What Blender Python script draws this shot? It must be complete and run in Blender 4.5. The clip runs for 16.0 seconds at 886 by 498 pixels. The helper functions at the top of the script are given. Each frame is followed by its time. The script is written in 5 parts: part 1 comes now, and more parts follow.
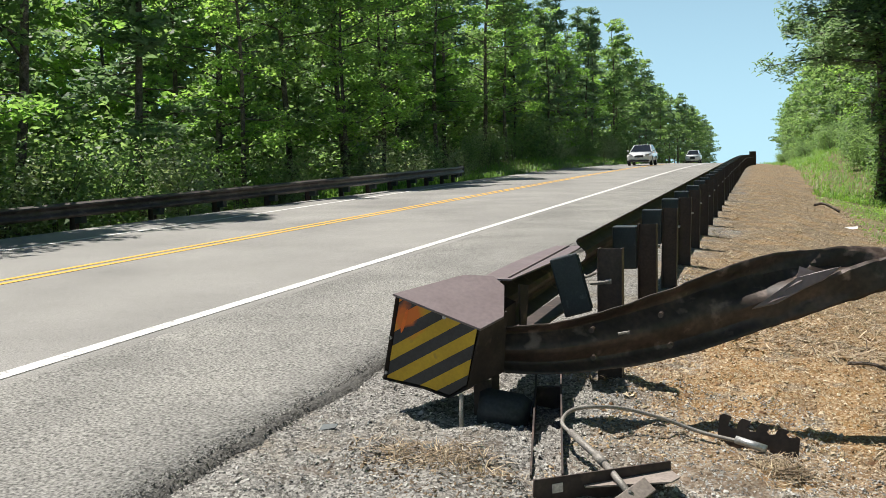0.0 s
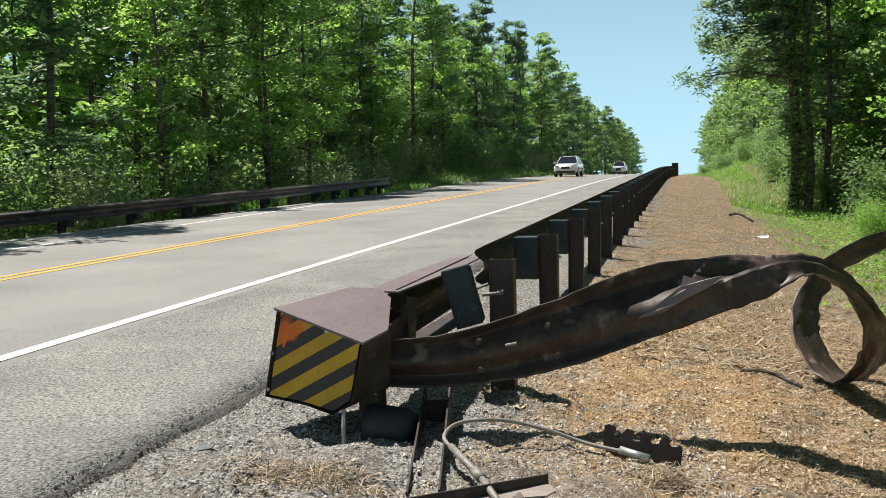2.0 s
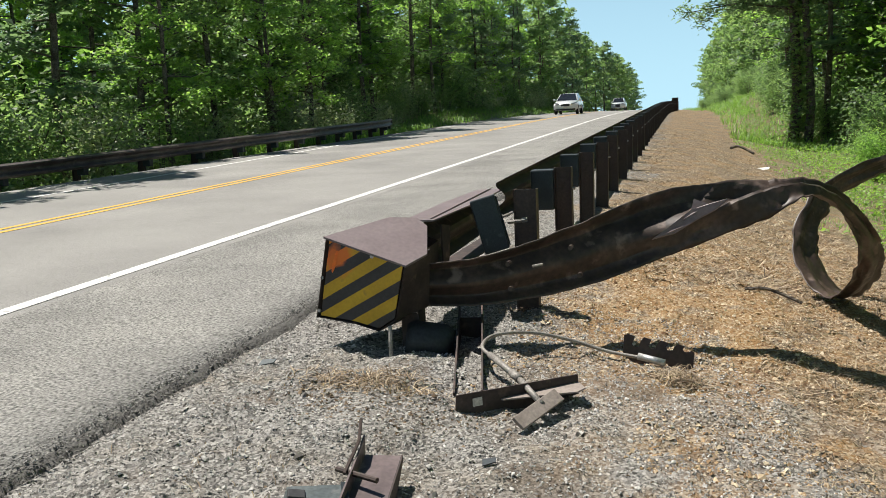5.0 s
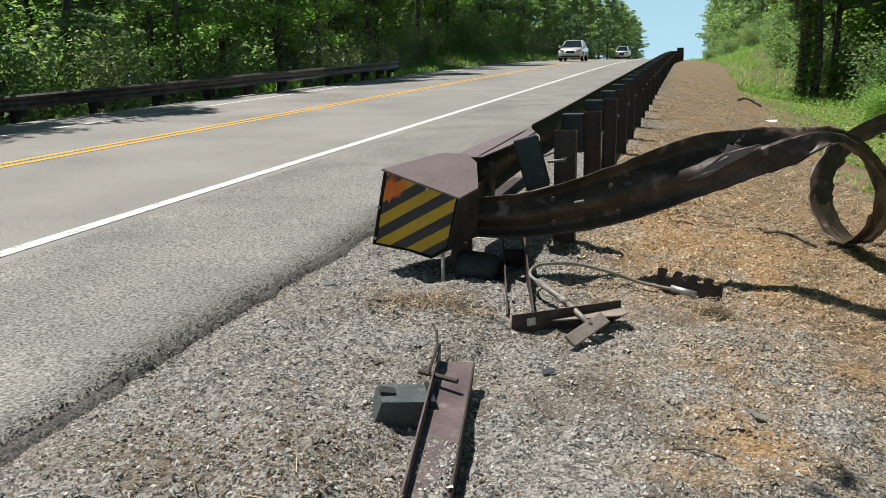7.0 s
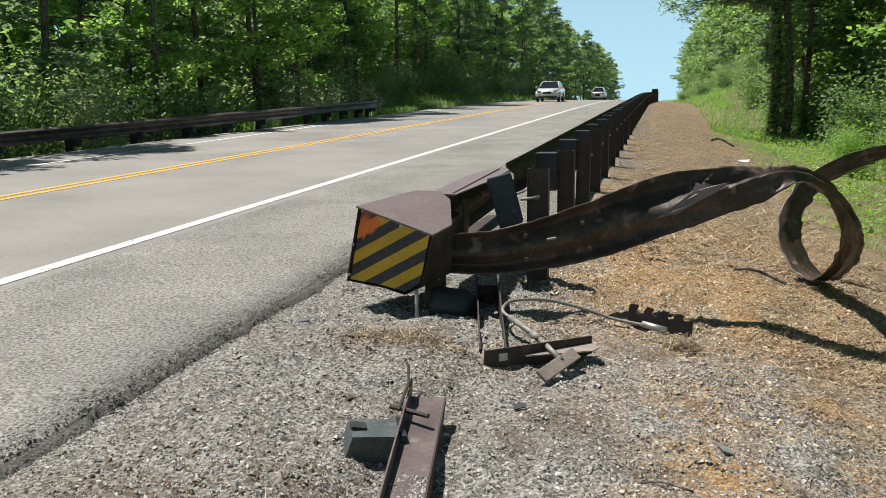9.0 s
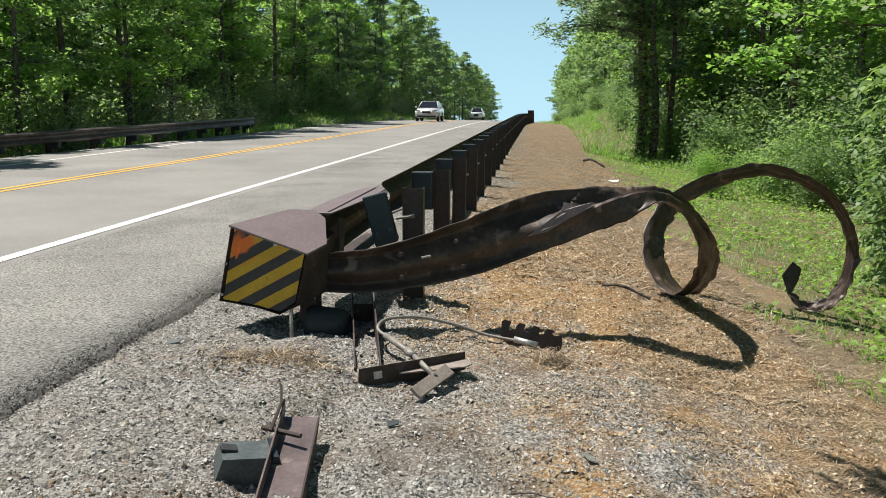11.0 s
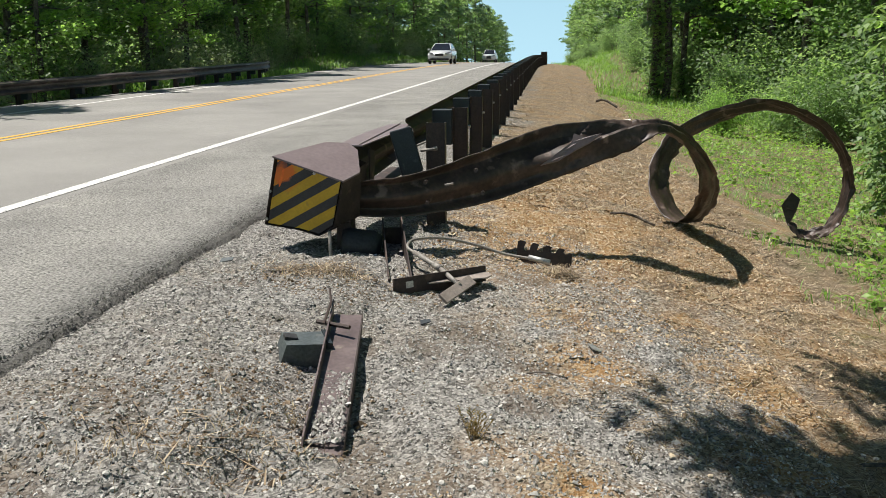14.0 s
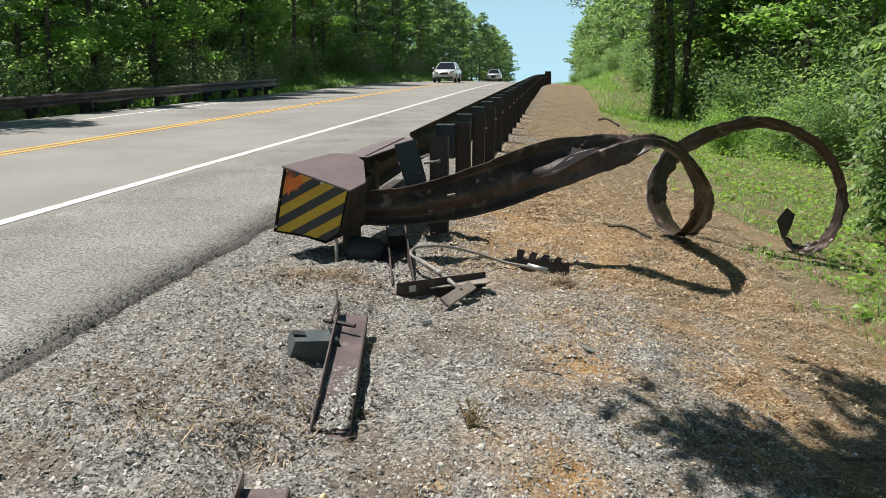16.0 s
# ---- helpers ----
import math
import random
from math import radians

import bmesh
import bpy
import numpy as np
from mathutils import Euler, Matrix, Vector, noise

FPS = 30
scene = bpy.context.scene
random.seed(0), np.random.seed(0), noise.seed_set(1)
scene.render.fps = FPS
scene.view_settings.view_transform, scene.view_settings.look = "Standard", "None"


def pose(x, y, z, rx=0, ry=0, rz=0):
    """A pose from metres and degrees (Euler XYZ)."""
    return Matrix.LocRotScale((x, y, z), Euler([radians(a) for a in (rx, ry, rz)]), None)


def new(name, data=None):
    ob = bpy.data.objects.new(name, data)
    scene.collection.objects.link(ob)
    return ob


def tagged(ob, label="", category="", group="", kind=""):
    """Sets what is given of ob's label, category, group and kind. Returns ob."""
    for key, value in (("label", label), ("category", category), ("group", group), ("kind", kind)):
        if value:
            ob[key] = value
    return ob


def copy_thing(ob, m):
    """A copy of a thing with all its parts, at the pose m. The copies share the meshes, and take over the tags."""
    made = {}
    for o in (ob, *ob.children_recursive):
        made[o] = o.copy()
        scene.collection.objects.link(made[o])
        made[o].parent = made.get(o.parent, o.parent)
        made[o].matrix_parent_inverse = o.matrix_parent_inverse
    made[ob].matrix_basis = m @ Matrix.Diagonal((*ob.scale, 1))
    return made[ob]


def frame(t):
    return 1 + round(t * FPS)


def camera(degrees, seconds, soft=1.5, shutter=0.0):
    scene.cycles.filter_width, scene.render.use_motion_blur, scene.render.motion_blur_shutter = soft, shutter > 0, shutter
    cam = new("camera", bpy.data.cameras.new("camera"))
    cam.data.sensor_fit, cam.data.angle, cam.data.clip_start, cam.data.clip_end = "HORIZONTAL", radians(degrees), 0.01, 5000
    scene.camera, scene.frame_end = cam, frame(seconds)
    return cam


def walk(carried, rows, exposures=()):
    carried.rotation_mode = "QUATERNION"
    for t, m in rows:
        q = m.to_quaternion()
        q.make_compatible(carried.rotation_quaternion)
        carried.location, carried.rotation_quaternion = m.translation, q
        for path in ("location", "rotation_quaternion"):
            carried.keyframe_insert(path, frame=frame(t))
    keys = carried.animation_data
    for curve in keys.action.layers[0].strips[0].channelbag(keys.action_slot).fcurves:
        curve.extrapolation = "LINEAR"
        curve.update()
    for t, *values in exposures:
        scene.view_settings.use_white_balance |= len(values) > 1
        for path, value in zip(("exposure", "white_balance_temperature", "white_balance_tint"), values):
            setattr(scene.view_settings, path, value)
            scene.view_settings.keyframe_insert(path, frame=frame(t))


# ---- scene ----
cam = camera(53.9, 16.0, soft=0.6)
METRES, EYE, TILT, LEAN, TURN = 2.577, 1.587, 4.0, 5.5, 19.5
ROWS = [
    (0.0, 0.0, 0.0, 0.0, 0.69, -8.89, -4.39),
    (0.5, 0.0053, 0.0035, -0.0012, 0.11, -8.42, -4.4),
    (1.0, 0.0116, 0.0116, -0.0028, -1.55, -8.22, -4.42),
    (1.5, 0.0565, 0.0246, 0.002, -2.97, -7.95, -4.45),
    (2.0, 0.102, 0.0331, 0.0031, -3.77, -7.79, -4.58),
    (2.5, 0.134, 0.0485, -0.0018, -4.18, -8.66, -4.61),
    (3.0, 0.1367, 0.0461, -0.0038, -4.09, -9.59, -4.23),
    (5.5, -0.0439, -0.2057, -0.002, -4.04, -12.21, -3.16),
    (6.0, -0.1017, -0.254, -0.01, -4.21, -13.4, -3.62),
    (6.5, -0.1234, -0.2762, -0.0081, -4.06, -15.2, -4.47),
    (7.0, -0.1245, -0.283, -0.0076, -3.94, -15.21, -4.89),
    (7.5, -0.1184, -0.2899, -0.0073, -3.92, -14.5, -4.9),
    (8.0, -0.1152, -0.2978, -0.0074, -4.2, -13.72, -5.0),
    (10.5, -0.1115, -0.3071, -0.0063, -10.06, -11.13, -6.0),
    (11.0, -0.102, -0.3207, -0.0014, -13.05, -10.57, -6.47),
    (11.5, -0.0872, -0.3583, 0.0023, -15.44, -10.16, -6.89),
    (12.0, -0.0823, -0.4113, -0.0081, -15.4, -10.47, -6.95),
    (12.5, -0.0955, -0.4393, -0.003, -13.67, -10.44, -6.53),
    (13.0, -0.1505, -0.4924, -0.0084, -12.54, -10.73, -6.07),
    (13.5, -0.1743, -0.5331, -0.0087, -12.51, -12.9, -5.69),
    (14.0, -0.1809, -0.5586, -0.0048, -12.29, -14.29, -5.85),
    (14.5, -0.177, -0.5933, -0.0064, -12.05, -14.52, -6.15),
    (15.0, -0.1778, -0.6266, -0.0047, -11.95, -14.61, -6.37),
    (15.5, -0.1845, -0.6454, -0.006, -11.97, -14.05, -6.31),
    (16.0, -0.1964, -0.6519, -0.0114, -11.97, -13.12, -6.23),
]
walk(cam, [(t, pose(0, 0, EYE, TILT, LEAN, TURN) @ pose(METRES * x, METRES * y, METRES * z, 90 + pitch, roll, yaw)) for t, x, y, z, yaw, pitch, roll in ROWS],
     [(0, 0.56), (3, 0.56), (5.5, 0.5), (7, 0.34), (8, 0.38), (10.5, 0.5), (12.5, 0.5), (14, 0.45), (16, 0.45)])

# ---- daylight ----
SUN = Vector((-0.38, 0.14, 0.92)).normalized()
world = bpy.data.worlds.new("sky")
scene.world = world
world.use_nodes = True
sky = world.node_tree.nodes.new("ShaderNodeTexSky")
sky.sky_type, sky.sun_disc = "NISHITA", False
sky.sun_elevation, sky.sun_rotation = math.asin(SUN.z), math.atan2(SUN.x, SUN.y) % math.tau
sky.air_density, sky.dust_density, sky.ozone_density, sky.altitude = 1.0, 0.0, 3.0, 2500
# a clear sky, paler towards the horizon all round
air, put = world.node_tree.nodes, world.node_tree.links.new
height, low, haze = air.new("ShaderNodeSeparateXYZ"), air.new("ShaderNodeMapRange"), air.new("ShaderNodeMix")
put(air.new("ShaderNodeTexCoord").outputs["Generated"], height.inputs[0])
for key, v in zip(("From Min", "From Max", "To Min", "To Max"), (-0.02, 0.52, 1.0, 0.0)):
    low.inputs[key].default_value = v
put(height.outputs["Z"], low.inputs["Value"])
haze.data_type = "RGBA"
put(low.outputs[0], haze.inputs[0])
put(sky.outputs[0], haze.inputs[6])
haze.inputs[7].default_value = (7.6, 12.2, 14.6, 1)
put(haze.outputs[2], air["Background"].inputs[0])
air["Background"].inputs[1].default_value = 0.05
lamp = bpy.data.lights.new("sun", "SUN")
lamp.energy, lamp.angle, lamp.color = 5.0, radians(0.55), (1.0, 0.955, 0.89)
new("sun", lamp).matrix_basis = SUN.to_track_quat("Z", "Y").to_matrix().to_4x4()


# ---- materials ----
def material(name, colours, scale=3.0, rough=0.8, metal=0.0, fine=60.0, fine_mix=0.35, bump=0.3, bump_size=0.01, island=0.0, coat=0.0, stains=None):
    """A node material: a ramp of colours over a coarse noise, a finer grain over it, and a fine relief."""
    m = bpy.data.materials.new(name)
    m.use_nodes = True
    t = m.node_tree
    n, link = t.nodes, t.links.new
    bsdf = n["Principled BSDF"]
    co = n.new("ShaderNodeTexCoord").outputs["Object"]
    big = n.new("ShaderNodeTexNoise")
    big.inputs["Scale"].default_value, big.inputs["Detail"].default_value = scale, 6
    link(co, big.inputs["Vector"])
    ramp = n.new("ShaderNodeValToRGB")
    ramp.color_ramp.elements.remove(ramp.color_ramp.elements[1])
    for k, c in enumerate(colours):
        at = 0.32 + 0.36 * k / max(1, len(colours) - 1)
        e = ramp.color_ramp.elements[0] if k == 0 else ramp.color_ramp.elements.new(at)
        e.position, e.color = at, (*c, 1)
    source = big.outputs["Fac"]
    if island:
        geo, info = n.new("ShaderNodeNewGeometry"), n.new("ShaderNodeObjectInfo")
        mix = n.new("ShaderNodeMath")
        mix.operation = "MULTIPLY_ADD"
        link(geo.outputs["Random Per Island"], mix.inputs[0])
        mix.inputs[1].default_value = 0.36 * island
        add = n.new("ShaderNodeMath")
        add.operation = "MULTIPLY_ADD"
        link(info.outputs["Random"], add.inputs[0])
        add.inputs[1].default_value = 0.36 * (1 - island)
        add.inputs[2].default_value = 0.32
        link(add.outputs[0], mix.inputs[2])
        source = mix.outputs[0]
    link(source, ramp.inputs["Fac"])
    small = n.new("ShaderNodeTexNoise")
    small.inputs["Scale"].default_value, small.inputs["Detail"].default_value = fine, 4
    link(co, small.inputs["Vector"])
    grain = n.new("ShaderNodeMapRange")
    grain.inputs["From Min"].default_value, grain.inputs["From Max"].default_value = 0.3, 0.7
    grain.inputs["To Min"].default_value, grain.inputs["To Max"].default_value = 1 - fine_mix, 1 + fine_mix
    link(small.outputs["Fac"], grain.inputs["Value"])
    times = n.new("ShaderNodeVectorMath")
    times.operation = "SCALE"
    link(ramp.outputs["Color"], times.inputs[0])
    link(grain.outputs[0], times.inputs["Scale"])
    colour = times.outputs[0]
    if stains:
        stain_colour, stain_scale, low, high = stains
        spot = n.new("ShaderNodeTexNoise")
        spot.inputs["Scale"].default_value, spot.inputs["Detail"].default_value = stain_scale, 5
        link(co, spot.inputs["Vector"])
        lim = n.new("ShaderNodeMapRange")
        lim.inputs["From Min"].default_value, lim.inputs["From Max"].default_value = low, high
        link(spot.outputs["Fac"], lim.inputs["Value"])
        mixc = n.new("ShaderNodeMix")
        mixc.data_type = "RGBA"
        link(lim.outputs[0], mixc.inputs[0])
        link(colour, mixc.inputs[6])
        mixc.inputs[7].default_value = (*stain_colour, 1)
        colour = mixc.outputs[2]
    link(colour, bsdf.inputs["Base Color"])
    bsdf.inputs["Roughness"].default_value, bsdf.inputs["Metallic"].default_value = rough, metal
    bsdf.inputs["Coat Weight"].default_value = coat
    if bump:
        b = n.new("ShaderNodeBump")
        b.inputs["Strength"].default_value, b.inputs["Distance"].default_value = bump, bump_size
        link(small.outputs["Fac"], b.inputs["Height"])
        link(b.outputs[0], bsdf.inputs["Normal"])
    return m


def leaf_material(name, colours, glow=0.4, rough=0.5, own=0.55):
    m = material(name, colours, rough=rough, fine=9, fine_mix=0.25, bump=0, island=own)
    n, link = m.node_tree.nodes, m.node_tree.links.new
    bsdf, out = n["Principled BSDF"], n["Material Output"]
    thin, mix = n.new("ShaderNodeBsdfTranslucent"), n.new("ShaderNodeMixShader")
    tint = n.new("ShaderNodeMix")
    tint.data_type, tint.blend_type = "RGBA", "MULTIPLY"
    tint.inputs[0].default_value = 1.0
    link(bsdf.inputs["Base Color"].links[0].from_socket, tint.inputs[6])
    tint.inputs[7].default_value = (2.0, 2.05, 1.3, 1)
    link(tint.outputs[2], thin.inputs["Color"])
    mix.inputs[0].default_value = glow
    link(bsdf.outputs[0], mix.inputs[1])
    link(thin.outputs[0], mix.inputs[2])
    link(mix.outputs[0], out.inputs["Surface"])
    return m


M_ASPHALT = material("asphalt", [(0.185, 0.178, 0.166), (0.228, 0.219, 0.203), (0.265, 0.255, 0.236)], scale=0.5, rough=0.85, fine=90, fine_mix=0.4, bump=0.6, bump_size=0.006)
M_SHOULDER = material("coarse_asphalt", [(0.18, 0.174, 0.16), (0.225, 0.217, 0.2), (0.27, 0.26, 0.237)], scale=0.9, rough=0.9, fine=58, fine_mix=0.75, bump=1.0, bump_size=0.02)
M_GRIT = material("asphalt_grit", [(0.05, 0.047, 0.043), (0.14, 0.133, 0.122), (0.3, 0.285, 0.26)], rough=0.95, fine=60, fine_mix=0.3, bump=0.3, bump_size=0.004, island=1.0)
M_EDGE = material("broken_asphalt", [(0.07, 0.066, 0.06), (0.13, 0.124, 0.113)], scale=12, rough=0.95, fine=60, fine_mix=0.5, bump=0.9, bump_size=0.02)
M_WHITE = material("white_road_paint", [(0.58, 0.57, 0.54), (0.7, 0.69, 0.66)], scale=5, rough=0.7, fine=60, fine_mix=0.12, bump=0.4, bump_size=0.004, stains=((0.28, 0.27, 0.26), 22, 0.55, 0.66))
M_YELLOW = material("yellow_road_paint", [(0.64, 0.34, 0.035), (0.74, 0.42, 0.06)], scale=4, rough=0.7, fine=60, fine_mix=0.15, bump=0.4, bump_size=0.004, stains=((0.25, 0.2, 0.12), 20, 0.62, 0.75))
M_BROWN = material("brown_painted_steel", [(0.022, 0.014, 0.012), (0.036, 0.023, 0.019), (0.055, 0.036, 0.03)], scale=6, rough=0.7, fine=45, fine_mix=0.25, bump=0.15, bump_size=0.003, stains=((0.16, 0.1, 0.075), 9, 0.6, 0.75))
# rail brown in a lighter copy, the sun on the far rail put into the colour
M_FARRAIL = material("sunlit_rail_steel", [(0.035, 0.027, 0.025), (0.06, 0.047, 0.043), (0.095, 0.076, 0.07)], scale=3, rough=0.42, fine=40, fine_mix=0.3, bump=0.2, bump_size=0.003, stains=((0.19, 0.15, 0.125), 7, 0.6, 0.75))
M_BAND = material("scuffed_brown_steel", [(0.022, 0.014, 0.01), (0.042, 0.027, 0.02), (0.08, 0.052, 0.04)], scale=4, rough=0.5, fine=34, fine_mix=0.35, bump=0.2, bump_size=0.003, stains=((0.2, 0.145, 0.12), 7, 0.61, 0.72))
M_POST = material("weathered_brown_post", [(0.036, 0.023, 0.018), (0.06, 0.038, 0.03)], scale=4, rough=0.6, fine=50, fine_mix=0.3, bump=0.2, bump_size=0.003, stains=((0.09, 0.065, 0.05), 8, 0.64, 0.8))
# the brown steel paled to lilac: sky light on upward faces, painted into the colour
M_LILAC = material("sky_lit_brown_plate", [(0.15, 0.112, 0.112), (0.19, 0.148, 0.147)], scale=4, rough=0.5, fine=40, fine_mix=0.12, bump=0.1, bump_size=0.002)
M_CHANNEL = material("brown_channel_paint", [(0.075, 0.053, 0.051), (0.11, 0.08, 0.077), (0.14, 0.105, 0.1)], scale=7, rough=0.5, fine=45, fine_mix=0.2, bump=0.15, bump_size=0.002, stains=((0.25, 0.21, 0.17), 11, 0.62, 0.74))
M_PLASTIC = material("dark_block_plastic", [(0.014, 0.021, 0.025), (0.024, 0.033, 0.038)], scale=8, rough=0.5, fine=90, fine_mix=0.3, bump=0.15, bump_size=0.002, stains=((0.12, 0.13, 0.13), 14, 0.64, 0.8))
# lighter copy of the block plastic: painted sun on the fallen block, plain grey on shards
M_PLASTIC_GREY = material("pale_and_sunlit_plastic", [(0.05, 0.064, 0.066), (0.085, 0.1, 0.1)], scale=8, rough=0.55, fine=70, fine_mix=0.3, bump=0.2, bump_size=0.002, stains=((0.16, 0.16, 0.15), 10, 0.62, 0.76))
M_GALV = material("galvanised_steel", [(0.36, 0.36, 0.35), (0.52, 0.52, 0.5)], scale=20, rough=0.45, metal=0.7, fine=80, fine_mix=0.2, bump=0.1, bump_size=0.002)
M_CABLE = material("dull_wire_rope", [(0.2, 0.18, 0.16), (0.3, 0.28, 0.25)], scale=20, rough=0.6, metal=0.3, fine=160, fine_mix=0.4, bump=0.6, bump_size=0.003)
M_TAN = material("dusty_bare_plate", [(0.2, 0.165, 0.14), (0.28, 0.235, 0.205)], scale=10, rough=0.7, fine=70, fine_mix=0.2, bump=0.2, bump_size=0.003)
M_STRIPE_Y = material("yellow_sheeting", [(0.47, 0.28, 0.008), (0.58, 0.355, 0.014)], scale=6, rough=0.4, fine=60, fine_mix=0.08, bump=0, stains=((0.3, 0.18, 0.03), 12, 0.66, 0.8))
def add_overspray(m, centre, reach):
    """Orange spray paint that fades out unevenly round a place."""
    n, link = m.node_tree.nodes, m.node_tree.links.new
    bsdf, co = n["Principled BSDF"], n.new("ShaderNodeTexCoord").outputs["Object"]
    away, cloud, add, lim, mix = n.new("ShaderNodeVectorMath"), n.new("ShaderNodeTexNoise"), n.new("ShaderNodeMath"), n.new("ShaderNodeMapRange"), n.new("ShaderNodeMix")
    away.operation, away.inputs[1].default_value = "DISTANCE", centre
    link(co, away.inputs[0])
    cloud.inputs["Scale"].default_value, cloud.inputs["Detail"].default_value = 9, 4
    link(co, cloud.inputs["Vector"])
    add.operation, add.inputs[1].default_value = "MULTIPLY_ADD", 0.16
    link(cloud.outputs["Fac"], add.inputs[0])
    link(away.outputs["Value"], add.inputs[2])
    for key, v in zip(("From Min", "From Max", "To Min", "To Max"), (reach * 0.75 + 0.08, reach * 1.3 + 0.08, 0.95, 0.0)):
        lim.inputs[key].default_value = v
    link(add.outputs[0], lim.inputs["Value"])
    mix.data_type = "RGBA"
    link(lim.outputs[0], mix.inputs[0])
    link(bsdf.inputs["Base Color"].links[0].from_socket, mix.inputs[6])
    mix.inputs[7].default_value = (0.72, 0.15, 0.012, 1)
    link(mix.outputs[2], bsdf.inputs["Base Color"])


add_overspray(M_STRIPE_Y, (-1.8, 4.33, 0.82), 0.1)
M_STRIPE_K = material("black_sheeting", [(0.02, 0.02, 0.024), (0.035, 0.035, 0.04)], scale=6, rough=0.4, fine=60, fine_mix=0.2, bump=0)
add_overspray(M_STRIPE_K, (-1.81, 4.33, 0.83), 0.055)
M_ORANGE = material("orange_spray_paint", [(0.75, 0.12, 0.015), (0.85, 0.2, 0.02)], scale=12, rough=0.6, fine=60, fine_mix=0.1, bump=0)
M_BARK = material("bark", [(0.06, 0.05, 0.042), (0.12, 0.1, 0.084), (0.2, 0.172, 0.145)], scale=5, rough=0.95, fine=24, fine_mix=0.5, bump=0.9, bump_size=0.04)
M_LEAF = leaf_material("broadleaf_foliage", [(0.075, 0.125, 0.062), (0.14, 0.22, 0.1), (0.24, 0.33, 0.14)], glow=0.58)
M_LIME = leaf_material("light_green_foliage", [(0.11, 0.2, 0.06), (0.18, 0.3, 0.085), (0.29, 0.42, 0.135)], glow=0.58)
M_PINE = leaf_material("pine_needles", [(0.09, 0.145, 0.095), (0.14, 0.215, 0.135), (0.21, 0.29, 0.165)], glow=0.45)
M_SHRUB = leaf_material("shrub_foliage", [(0.07, 0.125, 0.045), (0.14, 0.23, 0.08), (0.28, 0.38, 0.155)], glow=0.3, rough=0.55)
M_OLIVE = leaf_material("grey_green_foliage", [(0.15, 0.2, 0.115), (0.24, 0.29, 0.18), (0.34, 0.39, 0.26)], glow=0.4)
M_GRASS = leaf_material("grass_blades", [(0.075, 0.165, 0.028), (0.14, 0.275, 0.048), (0.24, 0.37, 0.085)], glow=0.35, own=1.0)
M_WEED = leaf_material("weed_leaves", [(0.13, 0.22, 0.045), (0.2, 0.33, 0.065), (0.32, 0.45, 0.11)], glow=0.4)
M_DIRT = material("torn_up_soil", [(0.1, 0.068, 0.042), (0.19, 0.135, 0.085), (0.3, 0.225, 0.15)], rough=0.95, fine=50, fine_mix=0.3, bump=0.3, bump_size=0.004, island=1.0)
M_DRYWEED = leaf_material("drying_weed", [(0.12, 0.11, 0.04), (0.24, 0.17, 0.08), (0.36, 0.27, 0.15)], glow=0.2, rough=0.8, own=1.0)
M_STRAW = leaf_material("dry_straw", [(0.065, 0.044, 0.026), (0.26, 0.19, 0.12), (0.54, 0.445, 0.315)], glow=0.1, rough=0.8, own=1.0)
M_STONE = material("crushed_limestone", [(0.1, 0.092, 0.08), (0.28, 0.263, 0.24), (0.4, 0.38, 0.345), (0.6, 0.575, 0.53)], rough=0.9, fine=50, fine_mix=0.2, bump=0.3, bump_size=0.004, island=1.0)
M_CLAYSTONE = material("clay_stained_stone", [(0.17, 0.09, 0.045), (0.36, 0.24, 0.125), (0.48, 0.36, 0.22), (0.68, 0.57, 0.41)], rough=0.92, fine=50, fine_mix=0.2, bump=0.3, bump_size=0.004, island=1.0)
M_TYRE = material("tyre_rubber", [(0.018, 0.018, 0.018), (0.03, 0.03, 0.03)], rough=0.85, bump=0.1)
M_CARWHITE = material("white_car_paint", [(0.72, 0.73, 0.74), (0.76, 0.77, 0.78)], scale=1, rough=0.25, fine=5, fine_mix=0.02, bump=0, coat=0.6)
M_CARSILVER = material("silver_car_paint", [(0.6, 0.62, 0.64), (0.66, 0.68, 0.7)], scale=1, rough=0.3, metal=0.0, fine=5, fine_mix=0.02, bump=0, coat=0.6)
M_CARGLASS = material("tinted_window_glass", [(0.015, 0.018, 0.022), (0.02, 0.024, 0.03)], scale=1, rough=0.05, fine=5, fine_mix=0.02, bump=0)
M_TRIM = material("black_plastic_trim", [(0.02, 0.02, 0.021), (0.035, 0.035, 0.036)], rough=0.6, bump=0.1)
M_LENS = material("headlight_lens", [(0.16, 0.17, 0.19), (0.4, 0.42, 0.45)], scale=14, rough=0.1, bump=0)
M_PAPER = material("weathered_litter", [(0.62, 0.6, 0.57), (0.75, 0.73, 0.7)], scale=12, rough=0.8, fine=40, fine_mix=0.1, bump=0.2)


